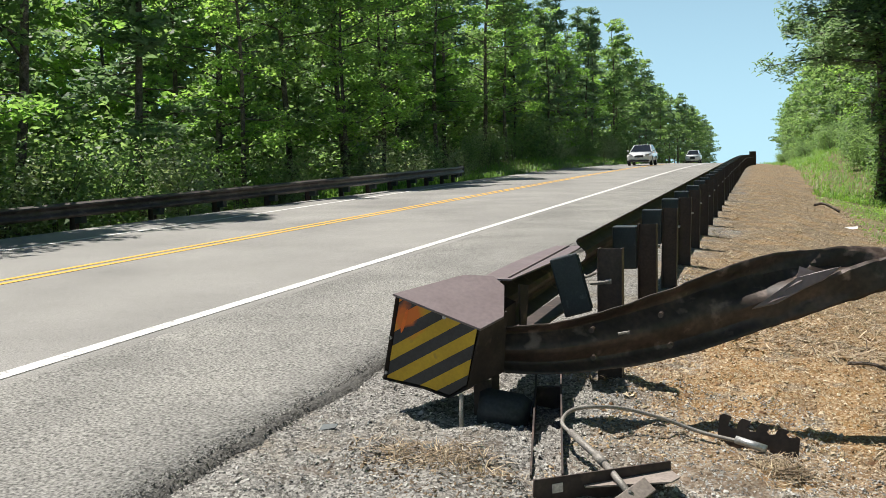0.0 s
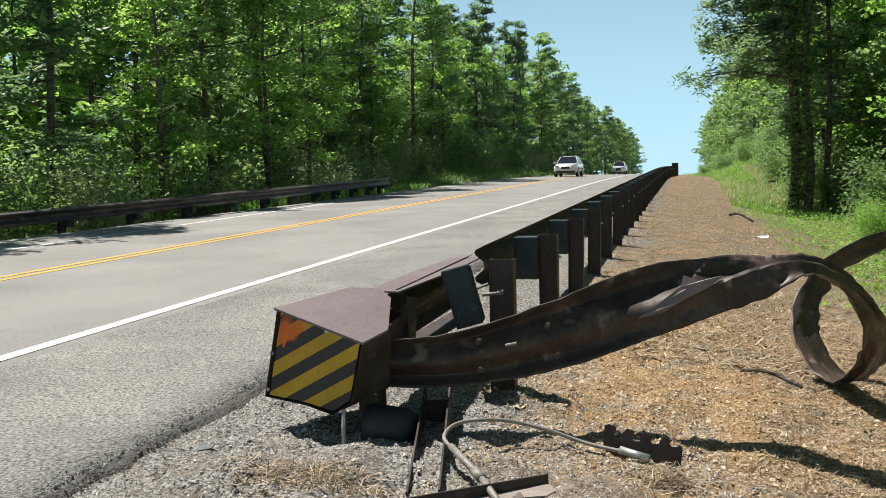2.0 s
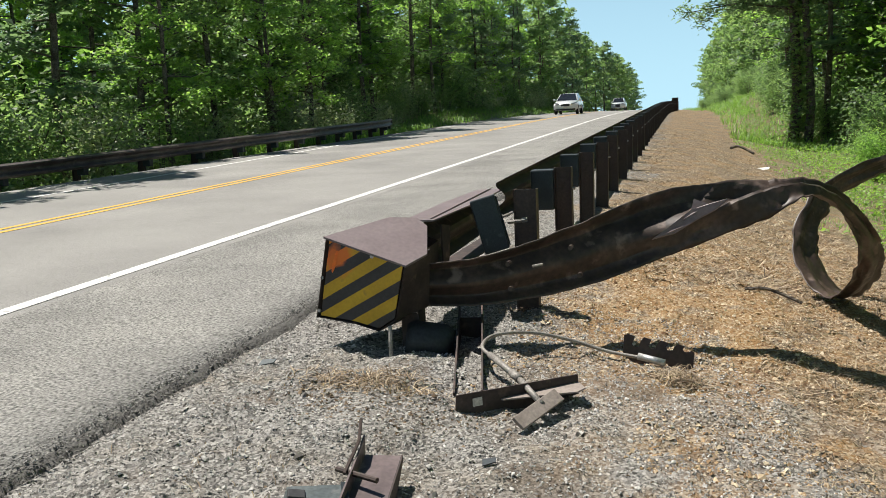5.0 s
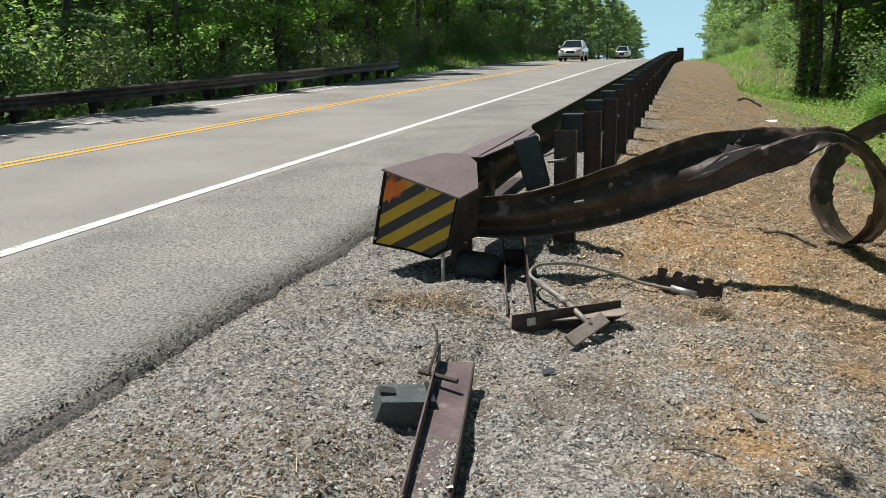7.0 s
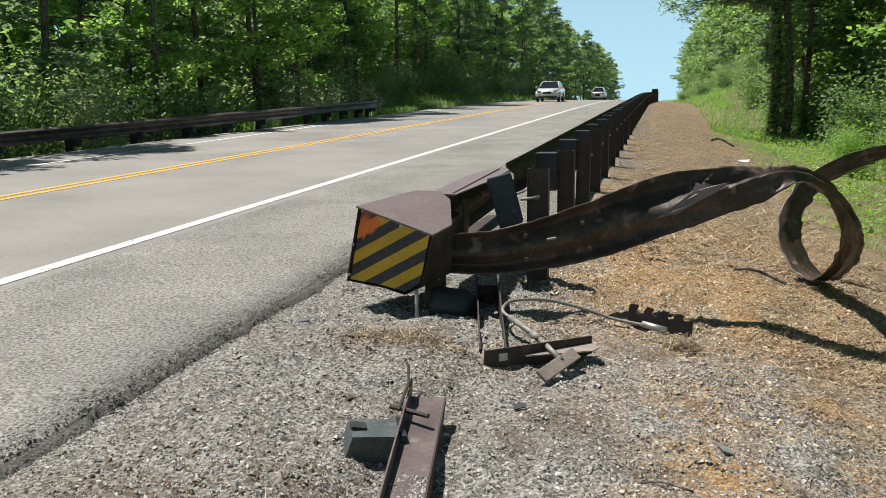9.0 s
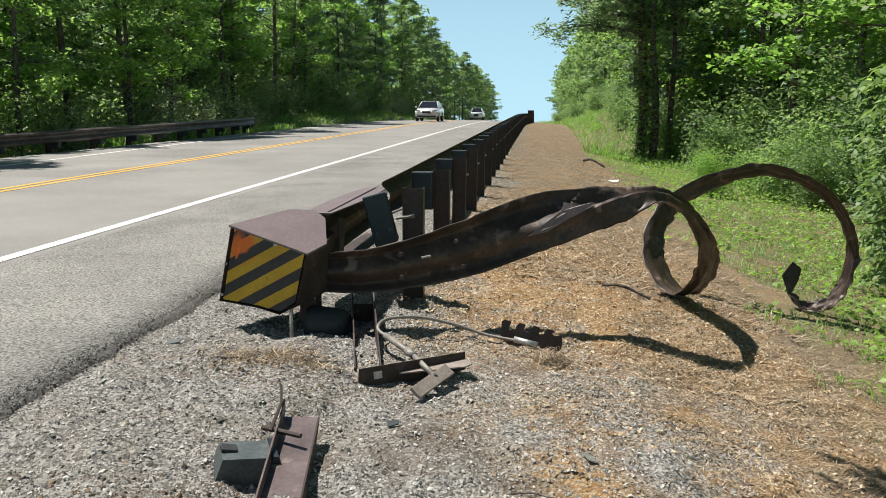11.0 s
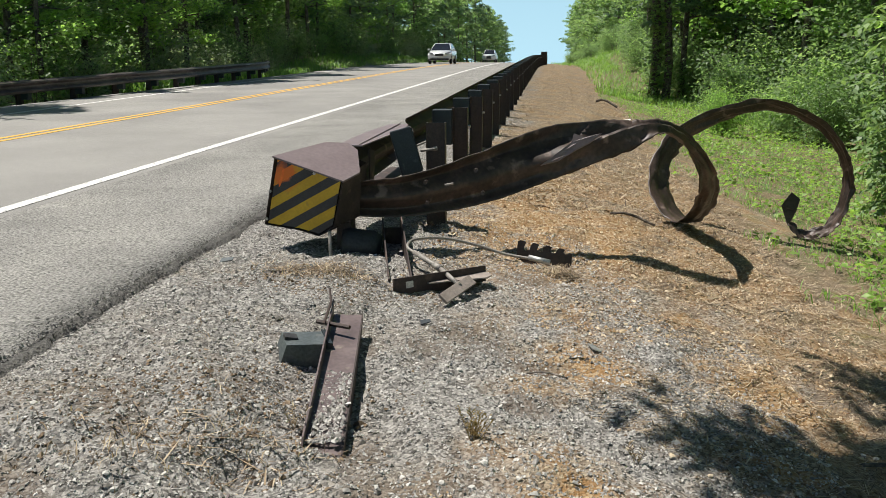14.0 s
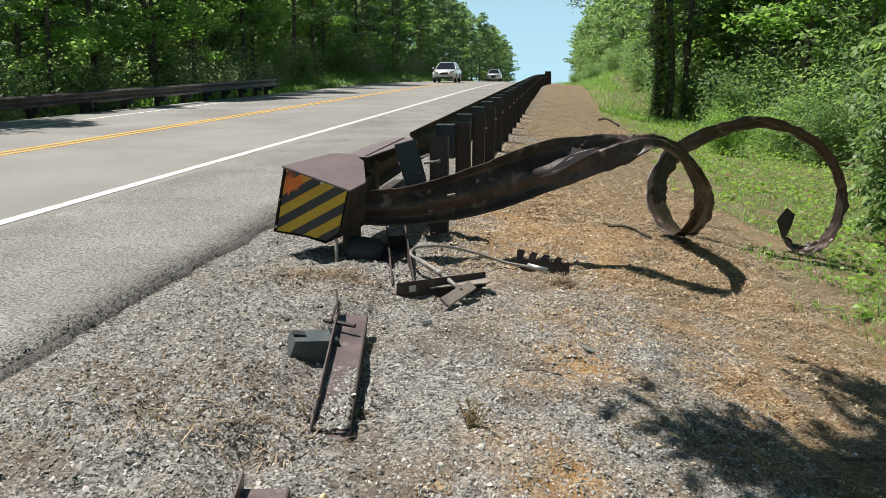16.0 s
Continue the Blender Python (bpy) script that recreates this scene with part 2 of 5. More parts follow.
def ground_material():
    """Crushed stone by the road, clay patches, straw, and grassy soil down the bank, each with an uneven border."""
    m = bpy.data.materials.new("roadside_ground")
    m.use_nodes = True
    n, link = m.node_tree.nodes, m.node_tree.links.new
    bsdf = n["Principled BSDF"]
    co = n.new("ShaderNodeTexCoord").outputs["Object"]

    def tex(scale, detail=5):
        x = n.new("ShaderNodeTexNoise")
        x.inputs["Scale"].default_value, x.inputs["Detail"].default_value = scale, detail
        link(co, x.inputs["Vector"])
        return x.outputs["Fac"]

    def span(value, a, b, lo=0.0, hi=1.0):
        x = n.new("ShaderNodeMapRange")
        for key, v in zip(("From Min", "From Max", "To Min", "To Max"), (a, b, lo, hi)):
            x.inputs[key].default_value = v
        link(value, x.inputs["Value"])
        return x.outputs[0]

    def maths(op, a, b):
        x = n.new("ShaderNodeMath")
        x.operation = op
        for k, v in enumerate((a, b)):
            if isinstance(v, (int, float)):
                x.inputs[k].default_value = v
            else:
                link(v, x.inputs[k])
        return x.outputs[0]

    def blend(f, a, b):
        x = n.new("ShaderNodeMix")
        x.data_type = "RGBA"
        link(f, x.inputs[0])
        for k, v in ((6, a), (7, b)):
            if isinstance(v, tuple):
                x.inputs[k].default_value = (*v, 1)
            else:
                link(v, x.inputs[k])
        return x.outputs[2]

    cells = n.new("ShaderNodeTexVoronoi")
    cells.inputs["Scale"].default_value = 70
    link(co, cells.inputs["Vector"])
    grey = n.new("ShaderNodeSeparateColor")
    link(cells.outputs["Color"], grey.inputs[0])
    pebble = grey.outputs[0]
    xyz = n.new("ShaderNodeSeparateXYZ")
    link(co, xyz.inputs[0])
    x, y = xyz.outputs[0], xyz.outputs[1]
    wob = maths("MULTIPLY", maths("SUBTRACT", tex(0.9, 6), 0.5), 3.2)
    xw = maths("ADD", x, wob)
    stone = blend(pebble, (0.07, 0.065, 0.058), (0.42, 0.4, 0.365))
    stone = blend(span(tex(2.2), 0.5, 0.68), stone, blend(pebble, (0.08, 0.068, 0.054), (0.34, 0.3, 0.245)))
    clay = blend(tex(9), (0.19, 0.09, 0.03), (0.36, 0.22, 0.09))
    clay = blend(span(pebble, 0.35, 1.0), clay, (0.45, 0.345, 0.21))
    clay = blend(span(tex(3.5, 8), 0.5, 0.62), clay, blend(pebble, (0.13, 0.09, 0.055), (0.45, 0.37, 0.26)))
    straw = blend(span(tex(75), 0.35, 0.65), (0.1, 0.073, 0.046), (0.37, 0.29, 0.195))
    straw = blend(span(tex(1.6), 0.45, 0.6), straw, clay)
    soil = blend(span(tex(3), 0.38, 0.56), blend(tex(14), (0.055, 0.085, 0.022), (0.15, 0.22, 0.055)), blend(tex(20), (0.13, 0.09, 0.05), (0.3, 0.23, 0.13)))
    far = span(y, 3.2, 5.2)
    clay_here = maths("MULTIPLY", span(tex(1.1, 6), 0.44, 0.57), span(maths("ADD", x, maths("MULTIPLY", wob, 0.4)), -0.55, 0.15))
    clay_far = maths("MULTIPLY", far, span(xw, -1.0, -0.3))
    colour = blend(maths("MAXIMUM", clay_here, clay_far), stone, clay)
    straw_at = maths("MAXIMUM", span(xw, 1.3, 2.2), maths("MULTIPLY", span(y, 8.0, 12.0), span(xw, -0.9, -0.3)))
    straw_at = maths("MULTIPLY", straw_at, span(tex(1.3, 7), 0.5, 0.66, 1.0, 0.2))
    colour = blend(straw_at, colour, straw)
    colour = blend(span(xw, 2.2, 3.4), colour, soil)
    dirt = maths("MULTIPLY", span(tex(2.4, 8), 0.54, 0.62), maths("MULTIPLY", span(x, -2.2, -1.9), span(y, 9.0, 5.0)))
    colour = blend(maths("MULTIPLY", dirt, 0.5), colour, blend(tex(45), (0.06, 0.042, 0.028), (0.17, 0.12, 0.08)))
    left = maths("SUBTRACT", -13.1, maths("ADD", x, maths("MULTIPLY", wob, 0.5)))
    colour = blend(span(left, 0.0, 1.2), colour, soil)
    link(colour, bsdf.inputs["Base Color"])
    bsdf.inputs["Roughness"].default_value = 0.95
    b = n.new("ShaderNodeBump")
    b.inputs["Strength"].default_value, b.inputs["Distance"].default_value = 1.0, 0.028
    link(maths("ADD", maths("MULTIPLY", pebble, 0.8), tex(60)), b.inputs["Height"])
    link(b.outputs[0], bsdf.inputs["Normal"])
    return m


M_GROUND = ground_material()


# ---- building helpers ----
def link_mesh(name, mesh, mat, parent=None, label="", smooth=False):
    mesh.materials.append(mat)
    if smooth:
        mesh.polygons.foreach_set("use_smooth", [True] * len(mesh.polygons))
    ob = new(name, mesh)
    if parent is not None:
        ob.parent = parent
        if parent.parent is None:
            ob.matrix_parent_inverse = parent.matrix_basis.inverted()
    return tagged(ob, label)


class Shape:
    """Collects vertices and faces for one mesh."""

    def __init__(self):
        self.v, self.f = [], []

    def add(self, verts, faces):
        k = len(self.v)
        self.v += [tuple(p) for p in verts]
        self.f += [tuple(i + k for i in f) for f in faces]
        return self

    def box(self, lo, hi, m=None, chamfer=0.0):
        c = [(lo[i] + hi[i]) / 2 for i in range(3)]
        s = [abs(hi[i] - lo[i]) / 2 for i in range(3)]
        bm = bmesh.new()
        bmesh.ops.create_cube(bm, size=2)
        bmesh.ops.scale(bm, vec=s, verts=bm.verts)
        if chamfer:
            bmesh.ops.bevel(bm, geom=bm.edges[:], offset=min(chamfer, 0.45 * min(s) * 2), segments=2, affect="EDGES", profile=0.5)
        bmesh.ops.translate(bm, vec=c, verts=bm.verts)
        if m is not None:
            bmesh.ops.transform(bm, matrix=m, verts=bm.verts)
        bm.verts.index_update()
        self.add([v.co for v in bm.verts], [[v.index for v in f.verts] for f in bm.faces])
        bm.free()
        return self

    def prism(self, outline, axis, a, b, m=None):
        """An outline of (u, v) pairs swept from a to b along axis x, y or z."""
        put = {"x": lambda u, v, w: (w, u, v), "y": lambda u, v, w: (u, w, v), "z": lambda u, v, w: (u, v, w)}[axis]
        k = len(outline)
        verts = [Vector(put(u, v, w)) for w in (a, b) for u, v in outline]
        if m is not None:
            verts = [m @ p for p in verts]
        return self.add(verts, [tuple(range(k))[::-1], tuple(range(k, 2 * k))] + [(i, (i + 1) % k, k + (i + 1) % k, k + i) for i in range(k)])

    def tube(self, points, radii, sides=8, caps=True):
        points = [Vector(p) for p in points]
        if not hasattr(radii, "__len__"):
            radii = [radii] * len(points)
        k, ref = len(self.v), Vector((0.31, 0.17, 0.93))
        for i, p in enumerate(points):
            d = (points[min(i + 1, len(points) - 1)] - points[max(i - 1, 0)]).normalized()
            s = d.cross(ref).normalized() if abs(d.dot(ref)) < 0.95 else d.cross(Vector((1, 0, 0))).normalized()
            u = s.cross(d)
            self.v += [tuple(p + radii[i] * (math.cos(a) * s + math.sin(a) * u)) for a in (math.tau * j / sides for j in range(sides))]
        for i in range(len(points) - 1):
            for j in range(sides):
                a, b = k + i * sides + j, k + i * sides + (j + 1) % sides
                self.f.append((a, b, b + sides, a + sides))
        if caps:
            self.f.append(tuple(range(k, k + sides))[::-1])
            self.f.append(tuple(range(k + (len(points) - 1) * sides, k + len(points) * sides)))
        return self

    def mesh(self, name="mesh"):
        me = bpy.data.meshes.new(name)
        me.from_pydata(self.v, [], self.f)
        me.update()
        return me


def part(name, shape, mat, parent, label="", smooth=False):
    return link_mesh(name, shape.mesh(name), mat, parent, label, smooth)


def quads_mesh(name, verts, quads):
    """A mesh from arrays of vertices and of faces with equally many corners."""
    me = bpy.data.meshes.new(name)
    me.vertices.add(len(verts))
    me.vertices.foreach_set("co", np.asarray(verts, np.float32).ravel())
    me.loops.add(quads.size)
    me.loops.foreach_set("vertex_index", quads.astype(np.int32).ravel())
    me.polygons.add(len(quads))
    me.polygons.foreach_set("loop_start", np.arange(0, quads.size, quads.shape[1], dtype=np.int32))
    me.update(calc_edges=True)
    return me


def thing(name, at, label, category, group="", kind="", turn=0.0):
    ob = new(name)
    ob.empty_display_size = 0.1
    ob.matrix_basis = pose(*at, 0, 0, turn)
    return tagged(ob, label, category, group, kind)


def smooth_path(points, steps):
    """Catmull-Rom through rows of numbers."""
    p = np.array(points, float)
    p = np.vstack([2 * p[0] - p[1], p, 2 * p[-1] - p[-2]])
    out = []
    for i in range(1, len(p) - 2):
        for s in np.arange(steps) / steps:
            a, b, c, d = p[i - 1 : i + 3]
            out.append(0.5 * (2 * b + (c - a) * s + (2 * a - 5 * b + 4 * c - d) * s**2 + (3 * b - a - 3 * c + d) * s**3))
    out.append(p[-2])
    return np.array(out)


# ---- lie of the land ----
def value_noise(x, y, seed=0.0):
    xi, yi = np.floor(x), np.floor(y)
    u, v = x - xi, y - yi
    u, v = u * u * (3 - 2 * u), v * v * (3 - 2 * v)

    def r(a, b):
        s = np.sin(a * 127.1 + b * 311.7 + seed * 74.7) * 43758.5453
        return s - np.floor(s)

    return (r(xi, yi) * (1 - u) + r(xi + 1, yi) * u) * (1 - v) + (r(xi, yi + 1) * (1 - u) + r(xi + 1, yi + 1) * u) * v - 0.5


GRADE, EDGE_R, EDGE_L = 0.027, -2.32, -12.0


def profile(y):
    """Height of the road along its length: a steady climb, then a crest."""
    y = np.clip(y, -60, 170)
    return 0.235 + GRADE * y - np.where(y > 40, 0.000165 * (y - 40) ** 2, 0.0)


DROP_X = (-2.32, -1.2, 0.0, 0.6, 1.2, 2.5, 4.2, 6.0, 9.0, 14.0)
DROP_NEAR = (0.045, 0.09, 0.20, 0.28, 0.45, 0.78, 1.15, 1.4, 1.5, 1.3)
DROP_FAR = (0.045, 0.08, 0.16, 0.2, 0.22, 0.15, -0.55, -1.2, -1.9, -2.2)


def land(x, y):
    """Height of the ground beside the road."""
    x, y = np.asarray(x, float), np.asarray(y, float)
    near, far = np.interp(x, DROP_X, DROP_NEAR), np.interp(x, DROP_X, DROP_FAR)
    f = np.clip((y - 38) / 22, 0, 1)
    drop = near * (1 - f) + far * f
    drop = np.where(x < EDGE_R, np.where(x < EDGE_L, np.interp(EDGE_L - x, (0, 1.2, 4, 7, 12), (0.05, 0.12, 0.9, 1.1, 1.0)) * np.clip((46 - y) / 12, -0.8, 1), 0.06), drop)
    return profile(y) - drop


def rough_land(x, y):
    """The same with lumps and ruts."""
    x, y = np.asarray(x, float), np.asarray(y, float)
    k, fine = np.clip((x - EDGE_R) / 0.25, 0, 1), 0.03 + 0.97 * np.clip((12 - y) / 6, 0, 1)
    z = land(x, y) + k * (0.05 * fine * value_noise(x * 1.3, y * 1.3, 1) + fine * (0.045 * value_noise(x * 4, y * 4, 2) + 0.042 * value_noise(x * 11, y * 11, 3)))
    near = k * np.clip((14 - y) / 4, 0, 1)
    z = z + near * 0.022 * value_noise(x * 24, y * 24, 4)
    for cx, cy, r, d in ((-1.05, 1.22, 0.12, -0.12), (-1.4, 1.72, 0.36, 0.085), (-1.8, 1.4, 0.26, 0.07), (-1.3, 1.05, 0.22, 0.05), (-1.62, 2.25, 0.24, 0.045), (-0.9, 2.2, 0.3, -0.05), (-1.25, 3.3, 0.35, 0.04), (-0.75, 3.4, 0.2, -0.05), (-1.0, 2.0, 0.25, -0.04), (-0.74, 1.7, 0.32, -0.08), (-0.98, 2.9, 0.25, -0.05)):
        z = z + d * np.exp(-(((x - cx) ** 2 + (y - cy) ** 2) / r**2))
    wide = np.where(x < EDGE_L - 2, 1.0, np.clip((x - 5) / 4, 0, 1))
    return z + wide * 0.4 * value_noise(x * 0.2, y * 0.2, 5)


def ground_at(x, y):
    return float(rough_land(np.array([x]), np.array([y]))[0])


def steps(*spans):
    return np.unique(np.concatenate([np.arange(a, b, s) for a, b, s in spans] + [np.array([spans[-1][1]])]).round(4))


gx = steps((-2000, -200, 300), (-200, -40, 16), (-40, -13, 1.5), (-13, -2.6, 0.8), (-2.6, 3.2, 0.04), (3.2, 7, 0.15), (7, 40, 1.5), (40, 200, 16), (200, 2000, 300))
gy = steps((-2000, -200, 300), (-200, -20, 12), (-20, -3, 1.0), (-3, 0, 0.1), (0, 8, 0.04), (8, 14, 0.07), (14, 24, 0.2), (24, 40, 0.5), (40, 200, 4), (200, 2000, 200))
GX, GY = np.meshgrid(gx, gy)
idx = np.arange(GX.size).reshape(GX.shape)
ground = link_mesh("ground", quads_mesh("ground", np.stack([GX, GY, rough_land(GX, GY)], -1).reshape(-1, 3), np.stack([idx[:-1, :-1], idx[:-1, 1:], idx[1:, 1:], idx[1:, :-1]], -1).reshape(-1, 4)), M_GROUND, smooth=True)
tagged(ground, "gravel, ochre clay and grassy verge beside the road", "ground", kind="structure")


# ---- the road ----
def crossfall(x):
    return 0.012 * (EDGE_R - x)


def strip(name, x_left, x_right, y0, y1, mat, lift, label, category, step=1.0, across=1, ragged=0.0, skirt=0.0):
    """A band of road surface that follows the climb."""
    ys = np.concatenate([np.arange(y0, min(y1, 16), 0.05 if ragged else step), np.arange(max(y0, min(y1, 16)), y1 + step, step)])
    cols = [np.full(len(ys), x_left + (x_right - x_left) * k / across) if not callable(x_left) else x_left(ys) + (x_right(ys) - x_left(ys)) * k / across for k in range(across + 1)]
    if ragged:
        cols[-1] = cols[-1] + ragged * (value_noise(ys * 2.2, ys * 0, 7) * 1.2 + value_noise(ys * 9, ys * 0, 8) * 0.7 + value_noise(ys * 21, ys * 0, 9) * 0.4)
    zs = [profile(ys) + crossfall(c) + lift for c in cols]
    if skirt:
        cols.append(cols[-1] + 0.035 + 0.03 * value_noise(ys * 14, ys * 0, 10))
        zs.append(zs[-1] - skirt)
    v = np.stack([np.stack(cols, 1), np.repeat(ys[:, None], len(cols), 1), np.stack(zs, 1)], -1)
    k = np.arange(v.shape[0] * v.shape[1]).reshape(v.shape[:2])
    q = np.stack([k[:-1, :-1], k[:-1, 1:], k[1:, 1:], k[1:, :-1]], -1).reshape(-1, 4)
    return tagged(link_mesh(name, quads_mesh(name, v.reshape(-1, 3), q), mat), label, category, kind="structure")


def far_line(y):
    return -10.75 - 0.028 * np.clip(y - 20, -30, 30)


WHITE_X, YELLOW_X = -4.49, -7.86
strip("road", -12.0, -4.3, -60, 400, M_ASPHALT, 0.0, "worn grey asphalt two-lane road", "road", 2.0, 8)
strip("road_shoulder", -4.3, EDGE_R - 0.05, -60, 400, M_SHOULDER, 0.0, "coarse grey asphalt shoulder with a crumbling edge", "road", 2.0, 6, 0.035, 0.08)
strip("road_edge", EDGE_R - 0.16, EDGE_R + 0.01, -60, 200, M_EDGE, -0.014, "dark crumbling asphalt edge", "road", 2.0, 3, 0.06, 0.07)
strip("edge_line", WHITE_X - 0.07, WHITE_X + 0.07, -60, 300, M_WHITE, 0.005, "worn white painted edge line", "road marking")
strip("far_edge_line", lambda y: far_line(y) - 0.06, lambda y: far_line(y) + 0.06, -60, 300, M_WHITE, 0.005, "worn white painted edge line", "road marking")
for x in (YELLOW_X - 0.16, YELLOW_X + 0.06):
    strip("centre_line", x, x + 0.1, -60, 300, M_YELLOW, 0.005, "double yellow painted centre line", "road marking")


# ---- guardrails ----
W_SHAPE = ((0.0, 0.156), (0.014, 0.147), (0.076, 0.118), (0.083, 0.1), (0.076, 0.08), (0.018, 0.03), (0.01, 0.0), (0.018, -0.03), (0.076, -0.08), (0.083, -0.1), (0.076, -0.118), (0.014, -0.147), (0.0, -0.156))
POST_X, RAIL_X, SPACING = -0.87, -1.2, 1.905
RAIL_Z = 0.565


def beam_shape(x, side, y0, y1, mid, step=0.95, curve=None, rise=None):
    """A W-beam of steel 4 mm thick; side +1 bulges to +x. curve(y) shifts it across."""
    s = Shape()
    ys = np.arange(y0, y1 + 0.01, (y1 - y0) / max(1, round((y1 - y0) / step)))
    k = len(W_SHAPE)
    for y in ys:
        off = curve(y) if curve else 0.0
        z = float(profile(np.array(y))) + (rise(y) if rise else mid)
        for back in (0, 1):
            s.v += [(x + off + side * (d - 0.006 * back), float(y), z + h) for d, h in W_SHAPE]
    for i in range(len(ys) - 1):
        a, b = i * 2 * k, (i + 1) * 2 * k
        for j in range(k - 1):
            s.f.append((a + j, a + j + 1, b + j + 1, b + j))
            s.f.append((a + k + j + 1, a + k + j, b + k + j, b + k + j + 1))
        for j in (0, k - 1):
            s.f.append((a + j, b + j, b + k + j, a + k + j))
    for a in (0, (len(ys) - 1) * 2 * k):
        s.f += [(a + j, a + k + j, a + k + j + 1, a + j + 1) for j in range(k - 1)]
    return s


def post_thing(label, group, tall, side=-1):
    """A rolled steel I-post with a plastic block on its road side, at the origin."""
    root = thing("guardrail_post", (0, 0, 0), label, "post", group)
    s = Shape()
    s.box((-0.076, -0.05, -0.5), (-0.068, 0.05, tall)).box((0.068, -0.05, -0.5), (0.076, 0.05, tall)).box((-0.068, -0.004, -0.5), (0.068, 0.004, tall))
    part("post_section", s, M_POST, root)
    b = Shape().box((0.079 * side, -0.075, tall - 0.37), (0.079 * side + 0.2 * side, 0.075, tall - 0.015), chamfer=0.012)
    block = part("spacer_block", b, M_PLASTIC, root, "dark plastic spacer block")
    part("bolt", Shape().tube([(0.06, 0.02, tall - 0.19), (0.1, 0.02, tall - 0.19)], 0.014, 6), M_GALV, root)
    return root


def flare(y):
    """The rail's far end swings away from the road."""
    return 0.0011 * max(0.0, y - 56) ** 2


rail = thing("guardrail", (RAIL_X, 8.3, profile(np.array(8.3)) + 0.3), "long brown weathering-steel guardrail climbing beside the road", "guardrail")
for k in range(19):
    y0 = 6.45 + k * 3.81
    lap = 0.0025 * (k % 2)
    part("rail_beam", beam_shape(RAIL_X - lap, -1, y0, y0 + 3.86, RAIL_Z, curve=flare), M_BROWN, rail)
END_Y = 6.45 + 19 * 3.81
END_X = RAIL_X + flare(END_Y)
first_post = post_thing("dark brown steel guardrail post with a plastic spacer block", "posts of the near guardrail", 0.84)
posts = 39
for k in range(1, posts):
    y = 5.45 + SPACING * k
    m = pose(POST_X + flare(y) + random.uniform(-0.012, 0.012), y, float(land(POST_X + flare(y), y)), random.uniform(-1, 1), random.uniform(-1.2, 1.2), random.uniform(-2, 2))
    if k == 1:
        first_post.matrix_basis = m
    else:
        copy_thing(first_post, m)

# the bare post behind the torn rail, its block knocked loose
bare = thing("bare_guardrail_post", (POST_X, 5.47, land(POST_X, 5.47)), "dark brown steel post with a bolt, its block torn off", "post")
bx, by, bz = POST_X, 5.47, float(land(POST_X, 5.47))
part("post_section", Shape().box((bx - 0.076, by - 0.05, bz - 0.5), (bx - 0.068, by + 0.05, bz + 0.85)).box((bx + 0.068, by - 0.05, bz - 0.5), (bx + 0.076, by + 0.05, bz + 0.85)).box((bx - 0.068, by - 0.036, bz - 0.5), (bx + 0.068, by - 0.028, bz + 0.85)), M_POST, bare)
part("bolt", Shape().tube([(bx - 0.12, by - 0.05, bz + 0.63), (bx + 0.0, by - 0.06, bz + 0.645)], 0.012, 8).tube([(bx - 0.02, by - 0.06, bz + 0.645), (bx + 0.015, by - 0.062, bz + 0.648)], 0.018, 6), M_CABLE, bare, "grey steel bolt")

loose = thing("loose_spacer_block", (-1.1, 5.35, 0.7), "dark plastic block hanging crooked behind the terminal", "block")
m_block = Matrix.Translation((-1.1, 5.36, 0.89)) @ pose(0, 0, 0, -4, -15, 12)
part("block_body", Shape().box((-0.085, -0.1, -0.185), (0.085, 0.1, 0.185), m_block, 0.01), M_PLASTIC, loose)
part("block_groove", Shape().box((0.078, -0.06, -0.17), (0.094, -0.035, 0.17), m_block).box((0.078, 0.03, -0.17), (0.094, 0.055, 0.17), m_block), M_PLASTIC, loose)
part("bolt", Shape().tube([m_block @ Vector((0.08, 0.0, 0.02)), m_block @ Vector((0.17, 0.0, 0.03))], 0.009, 8), M_CABLE, loose)

# far end of the near guardrail
far_end = thing("end_terminal", (END_X, END_Y, profile(np.array(END_Y))), "dark boxy terminal at the far end of the guardrail", "guardrail terminal")
fz = float(profile(np.array(END_Y)))
part("head_box", Shape().box((END_X - 0.2, END_Y, fz + 0.35), (END_X + 0.35, END_Y + 0.6, fz + 1.0), chamfer=0.02), M_BROWN, far_end)
part("support_post", Shape().box((END_X - 0.02, END_Y + 0.2, fz - 0.5), (END_X + 0.13, END_Y + 0.3, fz + 0.4)), M_POST, far_end)

# guardrail across the road
LEFT_X = -11.55


def left_bend(y):
    return -0.028 * max(0.0, y - 20) - 0.05 * max(0.0, y - 34) ** 2 - 0.011 * max(0.0, 27 - max(y, 12.0)) ** 2


def left_rise(y):
    return float(np.interp(y, (12.9, 15.2, 18.8, 22.2, 27.7, 37), (0.357, 0.417, 0.488, 0.545, 0.573, 0.604)))


left_rail = thing("far_guardrail", (LEFT_X, 20, profile(np.array(20.0)) + 0.4), "brown weathering-steel guardrail across the road", "guardrail")
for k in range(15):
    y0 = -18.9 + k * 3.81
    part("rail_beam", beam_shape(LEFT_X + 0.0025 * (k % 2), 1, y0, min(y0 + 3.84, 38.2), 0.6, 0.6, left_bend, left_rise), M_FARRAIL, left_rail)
part("end_shoe", Shape().box((LEFT_X + left_bend(38.2) - 0.05, 38.15, 1.266 + 0.45), (LEFT_X + left_bend(38.2) + 0.06, 38.55, 1.266 + 0.75), chamfer=0.03), M_BROWN, left_rail)
left_post = post_thing("dark brown steel post of the far guardrail", "posts of the far guardrail", 0.76, 1)
